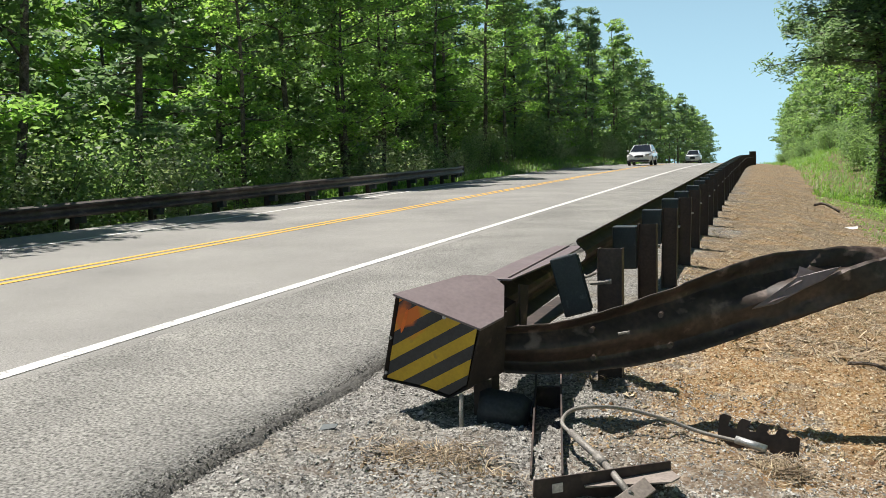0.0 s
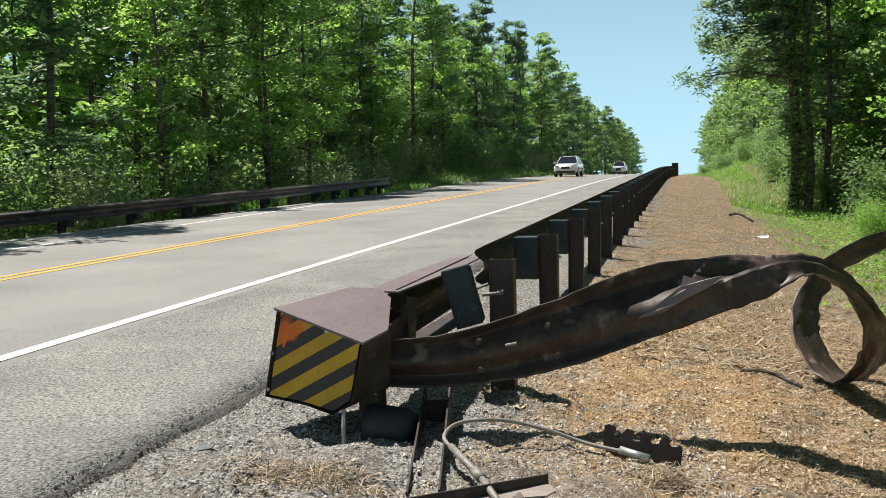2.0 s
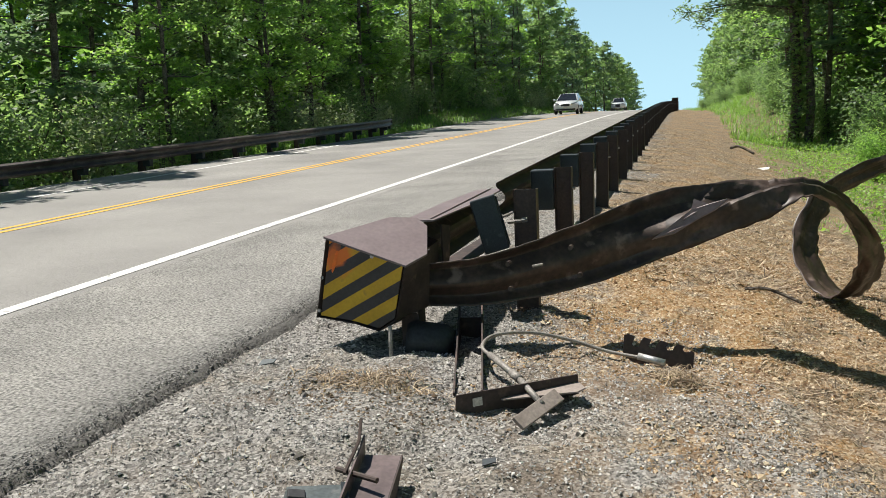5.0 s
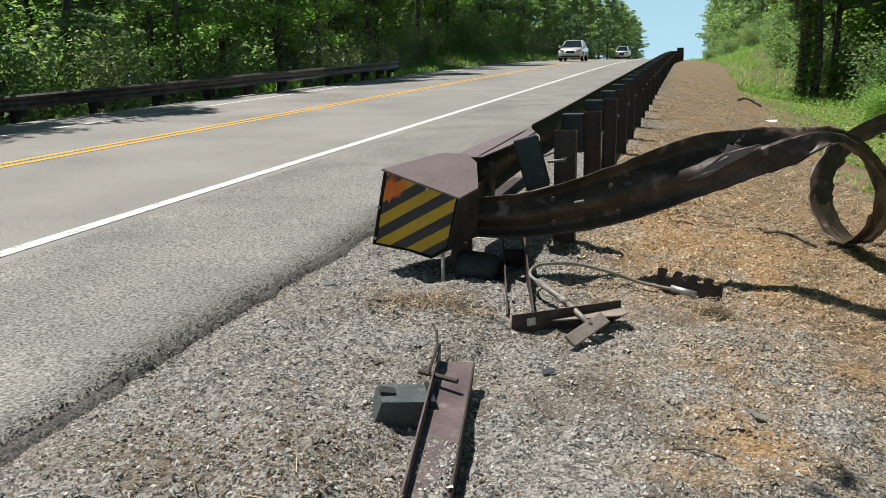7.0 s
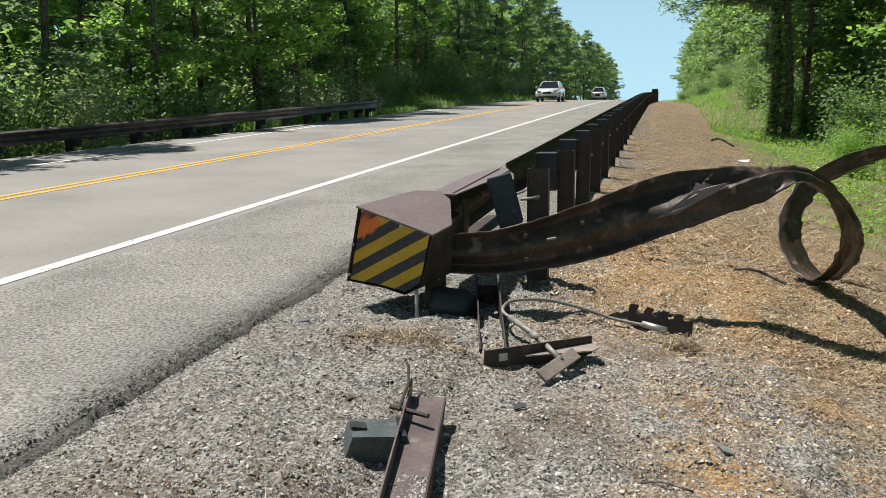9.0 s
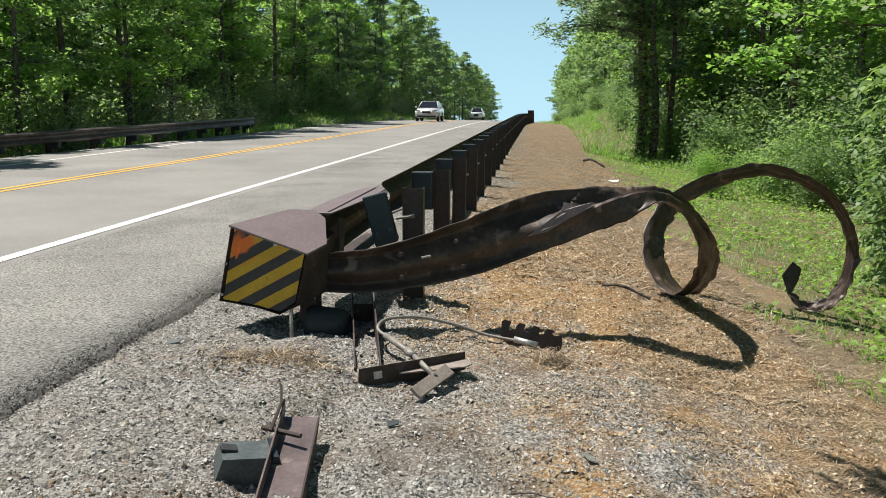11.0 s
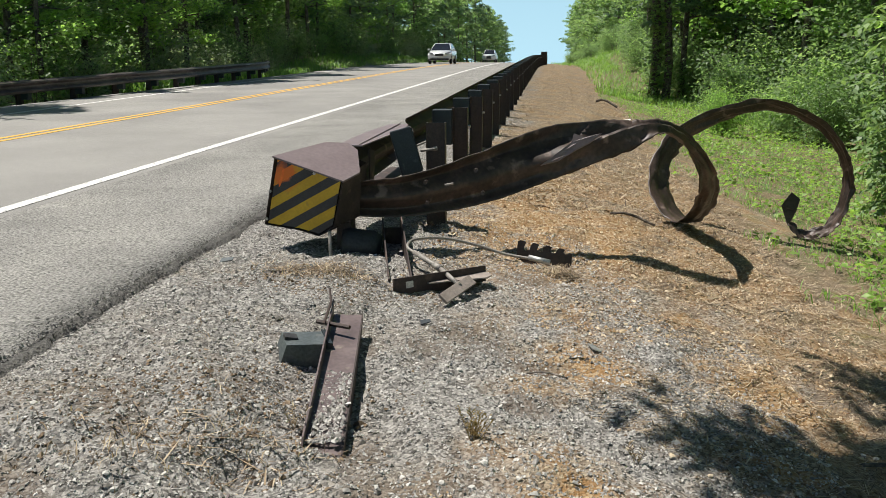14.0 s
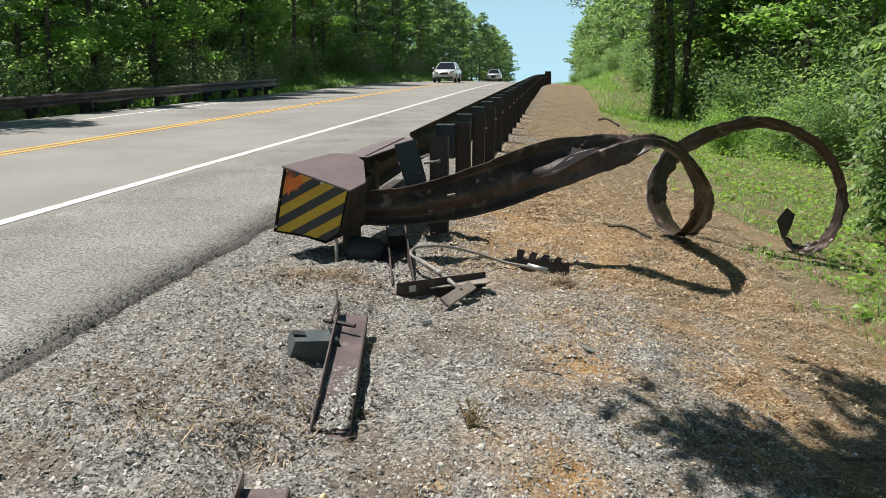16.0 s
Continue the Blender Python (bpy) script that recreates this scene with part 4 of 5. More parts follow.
def tree(name, label, seed, tall, bare, spread, leaves, leaf, mat, style="broad", trunk_r=0.16, limbs=22, simple=True):
    """A tree at the origin: trunk with limbs, and a crown of clumped leaves."""
    rng = np.random.default_rng(seed)
    root = thing(name, (0, 0, 0), label, "tree")
    s = Shape()
    lean = rng.normal(0, 0.025, 2)
    pts = [(lean[0] * z + 0.12 * math.sin(z * 0.5 + seed), lean[1] * z + 0.12 * math.cos(z * 0.43 + seed), z) for z in np.linspace(-0.6, tall * 0.93, 9)]
    s.tube(pts, [trunk_r * (1.25 if k == 0 else 1) * (1 - 0.86 * k / 8) for k in range(9)], 8)
    centres, radii = [], []
    for k in range(limbs):
        f = bare + (1 - bare) * (k + rng.uniform(0, 1)) / limbs
        z = f * tall * 0.93
        a = rng.uniform(0, math.tau)
        if style == "pine":
            reach = spread * (1 - 0.75 * (f - bare) / (1 - bare)) * rng.uniform(0.6, 1.05)
            rise = 0.1
        else:
            g = (f - bare) / (1 - bare)
            reach = spread * (0.55 + 0.75 * math.sin(math.pi * min(1, g * 0.8 + 0.15))) * rng.uniform(0.55, 1.05) * (1.0 if g < 0.85 else 0.5)
            rise = 0.35
        base = np.array([np.interp(z, [p[2] for p in pts], [p[j] for p in pts]) for j in (0, 1)] + [z])
        end = base + (reach * math.cos(a), reach * math.sin(a), reach * rise * rng.uniform(0.2, 1.3))
        bend = (base + end) / 2 + rng.normal(0, 0.12 * reach, 3) * (1, 1, 0.5)
        s.tube([base, bend, end], [trunk_r * 0.32 * (1.1 - f * 0.7), trunk_r * 0.2 * (1.1 - f * 0.7), 0.012], 5, caps=False)
        for t in np.linspace(0.35, 1.0, 4 if style == "broad" else 5):
            c = (1 - t) ** 2 * base + 2 * t * (1 - t) * bend + t * t * end
            centres.append(c + rng.normal(0, 0.16 * spread * (0.5 if style == "pine" else 1), 3) * (1, 1, 0.6))
            radii.append(spread * (0.2 if style == "pine" else 0.3) * rng.uniform(0.55, 1.15))
    part("trunk", s, M_BARK, root, smooth=True)
    centres, radii = np.array(centres), np.array(radii)
    pick = rng.choice(len(centres), leaves, p=radii**2 / (radii**2).sum())
    ball = rng.normal(0, 1, (leaves, 3))
    ball /= np.linalg.norm(ball, axis=1)[:, None]
    ball *= rng.uniform(0.35, 1.0, leaves)[:, None] ** 0.7
    at = centres[pick] + ball * radii[pick][:, None] * (1, 1, 0.42 if style == "broad" else 0.35)
    v, q = leaf_quads(at, leaf, rng, 0.3 if style == "broad" else -0.1, 0.4 if style == "broad" else 0.21, simple=simple)
    link_mesh("crown", quads_mesh("crown", v, q), mat, root)
    return root


def shrub(name, label, seed, tall, spread, leaves, leaf, mat, simple=False):
    """A low bush at the origin, leafy to the ground."""
    rng = np.random.default_rng(seed)
    root = thing(name, (0, 0, 0), label, "bush")
    s = Shape()
    tips = []
    for k in range(9):
        a, r = rng.uniform(0, math.tau), spread * rng.uniform(0.2, 0.9)
        end = np.array([r * math.cos(a), r * math.sin(a), tall * rng.uniform(0.45, 0.95)])
        s.tube([(0.1 * math.cos(a), 0.1 * math.sin(a), -0.3), end * (0.35, 0.35, 0.6), end], [0.025, 0.016, 0.006], 5, caps=False)
        tips += [end, end * (0.75, 0.75, 0.7), end * (0.9, 0.9, 0.35)]
    part("stem", s, M_BARK, root)
    tips = np.array(tips)
    at = tips[rng.integers(0, len(tips), leaves)] + rng.normal(0, 1, (leaves, 3)) * (0.26 * spread, 0.26 * spread, 0.15 * tall)
    at[:, 2] = np.abs(at[:, 2])
    v, q = leaf_quads(at, leaf, rng, simple=simple)
    link_mesh("foliage", quads_mesh("foliage", v, q), mat, root)
    return root


def frond_sapling(name, label, seed, tall, fronds, mat):
    """A sapling with long compound leaves: paired leaflets hang along each arching stalk."""
    rng = np.random.default_rng(seed)
    root = thing(name, (0, 0, 0), label, "sapling")
    s, places, aims = Shape(), [], []
    stems = []
    for k in range(5):
        a, r = rng.uniform(0, math.tau), rng.uniform(0.2, 0.9)
        top = np.array([r * math.cos(a), r * math.sin(a), tall * rng.uniform(0.6, 1.0)])
        s.tube([(0.15 * math.cos(a), 0.15 * math.sin(a), -0.4), top * (0.5, 0.5, 0.5), top], [0.035, 0.024, 0.008], 6, caps=False)
        stems.append(top)
    for k in range(fronds):
        top = stems[k % 5]
        f = rng.uniform(0.12, 1.0)
        base = top * (f, f, f)
        a = rng.uniform(0, math.tau)
        out = np.array([math.cos(a), math.sin(a), 0])
        side = np.array([-math.sin(a), math.cos(a), 0])
        length = rng.uniform(0.45, 0.85)
        line = [base + out * length * t + (0, 0, length * (0.45 * t - 0.62 * t * t)) for t in np.linspace(0, 1, 9)]
        s.tube(line[::2], [0.006, 0.005, 0.004, 0.003, 0.002], 3, caps=False)
        for j, p in enumerate(line[1:]):
            for sign in (-1, 1):
                places.append(p)
                aims.append(side * sign * 0.9 + out * 0.35 + (0, 0, -0.45))
    part("stem", s, M_BARK, root)
    v, q = leaf_quads(np.array(places), 0.18, rng, 0.2, 0.23, np.array(aims))
    link_mesh("crown", quads_mesh("crown", v, q), mat, root)
    return root


def plant(first, spots, used):
    """Puts a thing at the first spot and copies of it at the rest: x, y, turn, scale."""
    for x, y, turn, size in spots:
        m = pose(x, y, float(land(x, y)) - 0.05, 0, 0, turn) @ Matrix.Scale(size, 4)
        if first in used:
            copy_thing(first, m)
        else:
            first.matrix_basis = m
            used.add(first)


used = set()
rnd = random.Random(5)
TALL = [tree("broadleaf_tree", "tall green broadleaf tree at the wood's edge", 11 + k, 15 + 2 * k, 0.18, 2.6, 6600, 0.205, (M_LEAF, M_LIME, M_LEAF)[k], limbs=30, simple=False) for k in range(3)]
PINES = [tree("pine_tree", "tall dark pine with a bare lower trunk", 31 + k, 18 + 2 * k, 0.2, 2.5, 4200, 0.42, M_PINE, "pine", 0.17, 38) for k in range(2)]
MID = [tree("broadleaf_tree", "green broadleaf tree in the roadside wood", 51 + k, 15 + 2 * k, 0.12, 2.9, 2800, 0.355, (M_LIME, M_LEAF, M_LIME)[k], limbs=24) for k in range(3)]
FARS = [tree("broadleaf_tree", "distant green broadleaf tree in the roadside wood", 71 + k, 17 + k, 0.05, 3.4, 2000, 0.56, M_LEAF, limbs=20) for k in range(2)]
FARPINE = tree("pine_tree", "distant dark pine in the roadside wood", 81, 20, 0.08, 3.0, 1900, 0.75, M_PINE, "pine", 0.2, 22)
BUSHES = [shrub("bush", "dense green bush at the wood's edge", 91 + k, 2.4, 1.5, 2600, 0.12, (M_LEAF, M_SHRUB, M_OLIVE)[k], True) for k in range(3)]
BACKBUSH = shrub("bush", "shaded green undergrowth deep in the wood", 99, 2.4, 1.5, 1000, 0.15, M_LEAF, True)
NEARBUSH = [shrub("bush", "leafy green bush beyond the verge", 96 + k, 2.3, 1.4, 6200, 0.1, (M_SHRUB, M_LEAF)[k], True) for k in range(2)]
LIMEBUSH = shrub("bush", "bright lime-green bush beside the verge", 105, 2.4, 1.4, 10500, 0.085, M_LIME, True)
SAPLINGS = [frond_sapling("sapling", "leafy sapling with long compound leaves", 101 + k, 3.6 + 0.8 * k, 170, M_SHRUB) for k in range(2)]


def scatter(kinds, x0, x1, y0, y1, gap, lo=0.85, hi=1.15):
    y = y0
    while y < y1:
        plant(rnd.choice(kinds), [(rnd.uniform(x0, x1), y + rnd.uniform(-0.3, 0.3) * gap, rnd.uniform(0, 360), rnd.uniform(lo, hi))], used)
        y += gap


# wood across the road
scatter([TALL[1], TALL[2], TALL[1], TALL[0], PINES[0]], -18.5, -16.8, 9, 62, 4.3, 0.85, 1.05)
scatter([MID[0], MID[1], MID[2], PINES[1]], -23, -20.5, 8, 66, 6.5, 0.85, 1.05)
scatter([MID[0], MID[1], PINES[0]], -29, -26, 10, 80, 8.0, 0.85, 1.05)
scatter([MID[0], MID[1], PINES[0]], -24, -21, 66, 106, 4.5, 0.85, 1.0)
scatter([MID[1], FARS[0], FARS[1]], -36, -31, 4, 110, 4.8, 0.9, 1.1)
scatter([PINES[0], MID[0], PINES[1], PINES[1]], -18.5, -16.5, 64, 104, 2.9, 0.74, 0.95)
scatter([PINES[0], PINES[1], FARS[0]], -20.5, -18.8, 36, 100, 5.0, 0.55, 0.7)
scatter([FARPINE, FARS[0], FARPINE, FARS[1]], -19, -16.5, 104, 330, 4.6, 0.78, 0.98)
scatter([FARPINE, FARS[0], FARS[1]], -25, -21, 106, 240, 11.0, 0.85, 1.0)
scatter([BUSHES[0], BUSHES[2], BUSHES[1], BUSHES[2]], -16.8, -14.9, 4, 46, 1.8, 0.6, 1.15)
scatter([BUSHES[2], BUSHES[1], BUSHES[0]], -17.6, -15.4, 46, 110, 2.6, 0.7, 1.25)
scatter([BACKBUSH], -22, -19, 4, 60, 2.0, 1.0, 1.5)
scatter([BACKBUSH], -30, -25, 4, 70, 2.2, 1.3, 2.0)
scatter([FARS[0], FARS[1], FARPINE], -46, -40, -6, 110, 4.0, 1.1, 1.4)
scatter([BACKBUSH], -42, -38, 4, 112, 6.0, 2.4, 3.2)
for x, y, size in ((-15.7, 13.2, 0.85), (-16.0, 10.4, 0.8), (-15.4, 31.0, 0.74), (-15.7, 35.5, 0.8), (-15.6, 24.5, 0.7)):
    plant(TALL[1], [(x, y, rnd.uniform(0, 360), size)], used)
# wood beyond the verge
scatter([TALL[1], TALL[0]], 8.2, 10.5, 13, 50, 5.0)
scatter([TALL[0], TALL[2]], 11, 14, 6, 32, 4.6)
scatter([MID[0], MID[2], MID[1]], 11, 14, 33, 60, 5.0)
scatter([MID[1], FARS[0]], 16, 22, 4, 70, 5.0, 1.0, 1.2)
scatter([MID[0], TALL[0], TALL[2]], 7.4, 9.0, 44, 84, 4.0, 0.8, 1.0)
scatter([FARPINE, FARS[0], FARS[1]], 6.8, 9, 84, 300, 5.0, 0.75, 0.95)
scatter([TALL[0], PINES[0], TALL[2], PINES[1]], 5.9, 7.2, 42, 62, 3.4, 0.75, 1.0)
scatter([BUSHES[0]], 4.6, 6.2, 44, 84, 2.6, 0.4, 0.85)
scatter([FARS[0], FARS[1]], 12, 16, 60, 200, 11.0, 0.9, 1.05)
scatter([BUSHES[0]], 1.6, 4.6, 78, 104, 3.2, 0.3, 0.55)
scatter([NEARBUSH[0], LIMEBUSH, NEARBUSH[1]], 5.9, 8.0, 23, 44, 2.6, 0.5, 1.15)
plant(LIMEBUSH, [(5.2, 25.0, 20, 1.05)], used)
scatter([BUSHES[1], BUSHES[0]], 5.4, 7.0, 45, 62, 2.0, 0.7, 1.2)
scatter([NEARBUSH[1]], 8.5, 11, 4, 40, 2.6, 1.1, 1.7)
scatter([BACKBUSH], 9, 12, 40, 64, 2.6, 1.2, 1.8)
scatter([BACKBUSH], 18, 22, 2, 60, 4.5, 2.4, 3.0)
scatter(SAPLINGS, 4.8, 6.0, 8.5, 13.4, 1.6, 0.75, 1.15)
scatter(SAPLINGS, 6.4, 8.0, 7.0, 16, 1.7, 1.0, 1.5)
plant(SAPLINGS[0], [(4.9, 11.0, 40, 0.9), (5.7, 12.3, 200, 1.2)], used)
plant(SAPLINGS[1], [(5.3, 9.7, 120, 0.85), (6.3, 10.9, 310, 1.1), (5.2, 8.0, 75, 0.7)], used)
scatter([BACKBUSH], -25, -20, 58, 112, 3.0, 1.6, 2.4)
# woods behind the camera
scatter([MID[0], MID[1]], -22, -17, -40, 8, 6.0)
scatter([MID[2], MID[1]], 9, 14, -40, 5, 6.0)


def limb_pine(label, at, tall, base_limb, reach, limbs, r, needles, seed, spread=0.75, first=0.3, top=0.95, vine=False):
    """A pine whose long limbs hang out to one side, over the verge."""
    rng = np.random.default_rng(seed)
    root = thing("pine_tree", (0, 0, 0), label, "tree")
    s = Shape()
    for dx, dy, k in ((0, 0, 1.0), (0.5, -0.3, 0.8)):
        s.tube([(dx + 0.15 * math.sin(z * 0.7 + dx), dy, z) for z in np.linspace(-0.6, tall * k, 9)], [r * k * (1 - 0.085 * j) for j in range(9)], 9)
    tufts = []
    for k in range(limbs):
        z = base_limb + (tall * top - base_limb) * k / limbs
        a = math.pi + rng.normal(0, spread)
        out = reach * rng.uniform(0.55, 1.05) * (1 - 0.35 * k / limbs)
        end = np.array([out * math.cos(a), out * math.sin(a), z + out * rng.uniform(-0.16, 0.1)])
        mid = np.array([0.5 * end[0], 0.5 * end[1], z + 0.1 * out])
        base = np.array([0, 0, z])
        s.tube([base, mid, end], [0.07, 0.045, 0.015], 6, caps=False)
        for t in np.linspace(first, 1, 9):
            c = (1 - t) ** 2 * base + 2 * t * (1 - t) * mid + t * t * end
            twig = c + rng.normal(0, 0.45, 3) * (1, 1, 0.5)
            s.tube([c, twig], [0.012, 0.006], 4, caps=False)
            tufts += [twig, (c + twig) / 2]
    part("trunk", s, M_BARK, root, smooth=True)
    tufts = np.array(tufts)
    at_n = tufts[rng.integers(0, len(tufts), needles)] + rng.normal(0, 0.19, (needles, 3))
    v, q = leaf_quads(at_n, 0.24, rng, -0.1, 0.17)
    link_mesh("crown", quads_mesh("crown", v, q), M_PINE, root)
    if vine:
        n = 4200
        z = rng.uniform(0.2, tall * 0.6, n)
        a, d = rng.uniform(0, math.tau, n), np.abs(rng.normal(0, 0.28, n)) + r * 0.8
        vv, vq = leaf_quads(np.stack([0.25 + d * np.cos(a), -0.15 + d * np.sin(a), z], 1), 0.17, rng)
        link_mesh("climbing_vine", quads_mesh("climbing_vine", vv, vq), M_LEAF, root, "leafy vine climbing the trunks")
    root.matrix_basis = pose(at[0], at[1], float(land(*at)))
    return root


limb_pine("tall double-trunked pine with limbs over the verge", (4.7, 40.0), 19, 5.5, 4.3, 38, 0.24, 34000, 7, 1.1, 0.12, vine=True)
limb_pine("tall pine with a bough over the gravel", (5.12, 3.5), 12, 7.4, 7.6, 18, 0.2, 40000, 9, 0.15, 0.55, 0.86)


# ---- grass, weeds, straw and loose stone ----
def zone_noise(x, y):
    return value_noise(x * 0.9, y * 0.9, 11) * 1.6 + value_noise(x * 2.7, y * 2.7, 12) * 0.7


def blades(name, label, category, spots, length, width, rng, flat, mat):
    """Thin blades at the given places, upright or lying flat."""
    n = len(spots)
    z = rough_land(spots[:, 0], spots[:, 1])
    yaw = rng.uniform(0, math.tau, n)
    d = np.stack([np.cos(yaw), np.sin(yaw), np.abs(rng.normal(0, 0.12, n)) + 0.04 if flat else rng.uniform(1.0, 3.0, n)], 1)
    d /= np.linalg.norm(d, axis=1)[:, None]
    s = np.stack([-np.sin(yaw), np.cos(yaw), np.zeros(n)], 1)
    ln, w = (length * rng.uniform(0.4, 1.5, n))[:, None], (width * rng.uniform(0.6, 1.4, n))[:, None]
    base = np.stack([spots[:, 0], spots[:, 1], z + (0.004 if flat else -0.01)], 1)
    tip = base + ln * d + (0 if flat else 1) * ln * 0.35 * np.stack([np.cos(yaw), np.sin(yaw), -0.5 * np.ones(n)], 1)
    midp = base + ln * d * 0.55
    v = np.stack([base - s * w, base + s * w, midp + s * w, midp - s * w, tip, tip], 1)
    k = np.arange(n)[:, None] * 6
    q = np.concatenate([k + (0, 1, 2, 3), k + (3, 2, 4, 5)])
    return tagged(link_mesh(name, quads_mesh(name, v.reshape(-1, 3), q), mat), label, category, kind="stuff")


def spots(rng, n, x0, x1, y0, y1, keep):
    x, y = rng.uniform(x0, x1, n), rng.uniform(0, 1, n) ** 1.5 * (y1 - y0) + y0
    ok = keep(x, y)
    return np.stack([x[ok], y[ok]], 1)


rng = np.random.default_rng(42)
bank = spots(rng, 60000, 1.7, 7.5, 1.0, 40, lambda x, y: (x + zone_noise(x, y) > 2.35) & (value_noise(x * 1.2, y * 0.9, 31) > -0.12))
blades("grass", "short green grass growing down the verge", "grass", bank[:20000], 0.13, 0.004, rng, False, M_GRASS)
far_bank = spots(rng, 9000, 2.0, 7.0, 36, 110, lambda x, y: x + zone_noise(x, y) > 2.2)
blades("tall_grass", "tall bright green grass on the far bank", "grass", far_bank, 0.34, 0.01, rng, False, M_GRASS)
left_bank = spots(rng, 9000, -16, -12.4, 38, 110, lambda x, y: x - 0.5 * zone_noise(x, y) < -12.7)
blades("tall_grass", "green grass along the far side of the road", "grass", left_bank, 0.4, 0.012, rng, False, M_GRASS)
tuft = spots(rng, 5000, -14.2, -12.6, 22, 37, lambda x, y: value_noise(x * 0.9, y * 0.35, 4) > -0.02)
blades("tall_grass", "bright grass tufts behind the far guardrail", "grass", tuft, 0.55, 0.014, rng, False, M_GRASS)

weed_at = spots(rng, 30000, 1.9, 7.0, 1.0, 40, lambda x, y: (x + zone_noise(x, y) > 2.5) & (value_noise(x * 1.7, y * 1.7, 21) > 0.07 - 0.1 * (x - 2.5)))[:13000]
wz = rough_land(weed_at[:, 0], weed_at[:, 1]) + rng.uniform(0.01, 0.2, len(weed_at)) * np.clip((weed_at[:, 0] - 1.4) / 2.5, 0.25, 1.6)
v, q = leaf_quads(np.concatenate([weed_at, wz[:, None]], 1), 0.075, rng, 0.1, 0.36)
tagged(link_mesh("weeds", quads_mesh("weeds", v, q), M_WEED), "low green weeds spreading over the bank", "weeds", kind="stuff")

litter_at = np.concatenate([
    spots(rng, 60000, -0.9, 4.3, 4.5, 26, lambda x, y: (x + 0.6 * zone_noise(x, y) > 0.7) | ((y > 8.5) & (x > -0.75)))[:24000],
        np.stack([rng.normal(-1.38, 0.2, 420), rng.normal(3.65, 0.1, 420)], 1), np.stack([rng.normal(0.12, 0.09, 300), rng.normal(4.42, 0.09, 300)], 1),
    np.stack([rng.normal(-1.15, 0.22, 130), rng.normal(1.35, 0.12, 130)], 1), np.stack([rng.normal(-0.95, 0.1, 130), rng.normal(5.4, 0.09, 130)], 1),
])
far_straw = np.stack([rng.uniform(-0.85, 2.4, 17000), 7.0 + 27 * rng.uniform(0, 1, 17000) ** 1.3], 1)
far_straw = np.concatenate([far_straw, np.stack([rng.uniform(-0.85, 2.6, 5000), rng.uniform(32, 78, 5000)], 1)])
blades("straw", "dry straw matted over the verge behind the posts", "straw", far_straw, 0.15, 0.0052, rng, True, M_STRAW)
blades("straw", "dry straw and twigs strewn over the verge", "straw", litter_at, 0.1, 0.0024, rng, True, M_STRAW)
fine_at = spots(rng, 44000, -0.2, 3.2, 0.8, 8, lambda x, y: x + 1.2 * zone_noise(x, y) > 0.75)[:24000]
blades("dead_grass", "fine dead grass and leaf litter on the verge", "straw", fine_at, 0.06, 0.0019, rng, True, M_STRAW)


root_at = np.concatenate([np.stack([rng.normal(cx, rx, n), rng.normal(cy, ry, n)], 1) for cx, cy, rx, ry, n in ((-1.38, 3.66, 0.16, 0.08, 260), (-1.2, 3.55, 0.1, 0.06, 120), (0.13, 4.42, 0.08, 0.07, 200), (-1.12, 1.42, 0.16, 0.1, 160), (-1.5, 1.15, 0.2, 0.12, 140), (-1.6, 2.6, 0.25, 0.2, 60))])
blades("dead_roots", "tangled dead roots and stalks in torn-up soil", "straw", root_at, 0.055, 0.0018, rng, False, M_STRAW)
crest = spots(rng, 6000, -0.9, 4.0, 52, 105, lambda x, y: x + zone_noise(x, y) > 3.4 - 0.05 * (y - 44))
blades("tall_grass", "green grass on the brow of the verge", "grass", crest, 0.3, 0.012, rng, False, M_GRASS)


def stones(name, label, at, size, rng, mat, rest=rough_land):
    """Angular little stones as one mesh."""
    n = len(at)
    r = size * np.exp(rng.normal(0, 0.34, n))
    base = np.array([(1, -0.75, -0.7), (1, 0.75, -0.7), (-1, 0.75, -0.7), (-1, -0.75, -0.7), (0.5, 0, 0.75), (-0.5, 0, 0.75)], float)
    v = base[None] * rng.uniform(0.7, 1.2, (n, 6, 1)) * (1.0, 1, 0.62) + rng.normal(0, 0.2, (n, 6, 3))
    a = rng.uniform(0, math.tau, n)
    c, s = np.cos(a)[:, None], np.sin(a)[:, None]
    x = v[:, :, 0] * c - v[:, :, 1] * s
    y = v[:, :, 0] * s + v[:, :, 1] * c
    v = np.stack([x, y, v[:, :, 2] + 0.25 * x * rng.normal(0, 1, (n, 1))], -1) * r[:, None, None]
    z = rest(at[:, 0], at[:, 1])
    v += np.stack([at[:, 0], at[:, 1], z + 0.25 * r], 1)[:, None]
    tri = np.array([(0, 1, 4), (1, 2, 5), (1, 5, 4), (2, 3, 5), (3, 0, 4), (3, 4, 5)])
    f = (np.arange(n)[:, None, None] * 6 + tri[None]).reshape(-1, 3)
    me = quads_mesh(name, v.reshape(-1, 3), f)
    me.shade_flat()
    return tagged(link_mesh(name, me, mat), label, "gravel", kind="stuff")


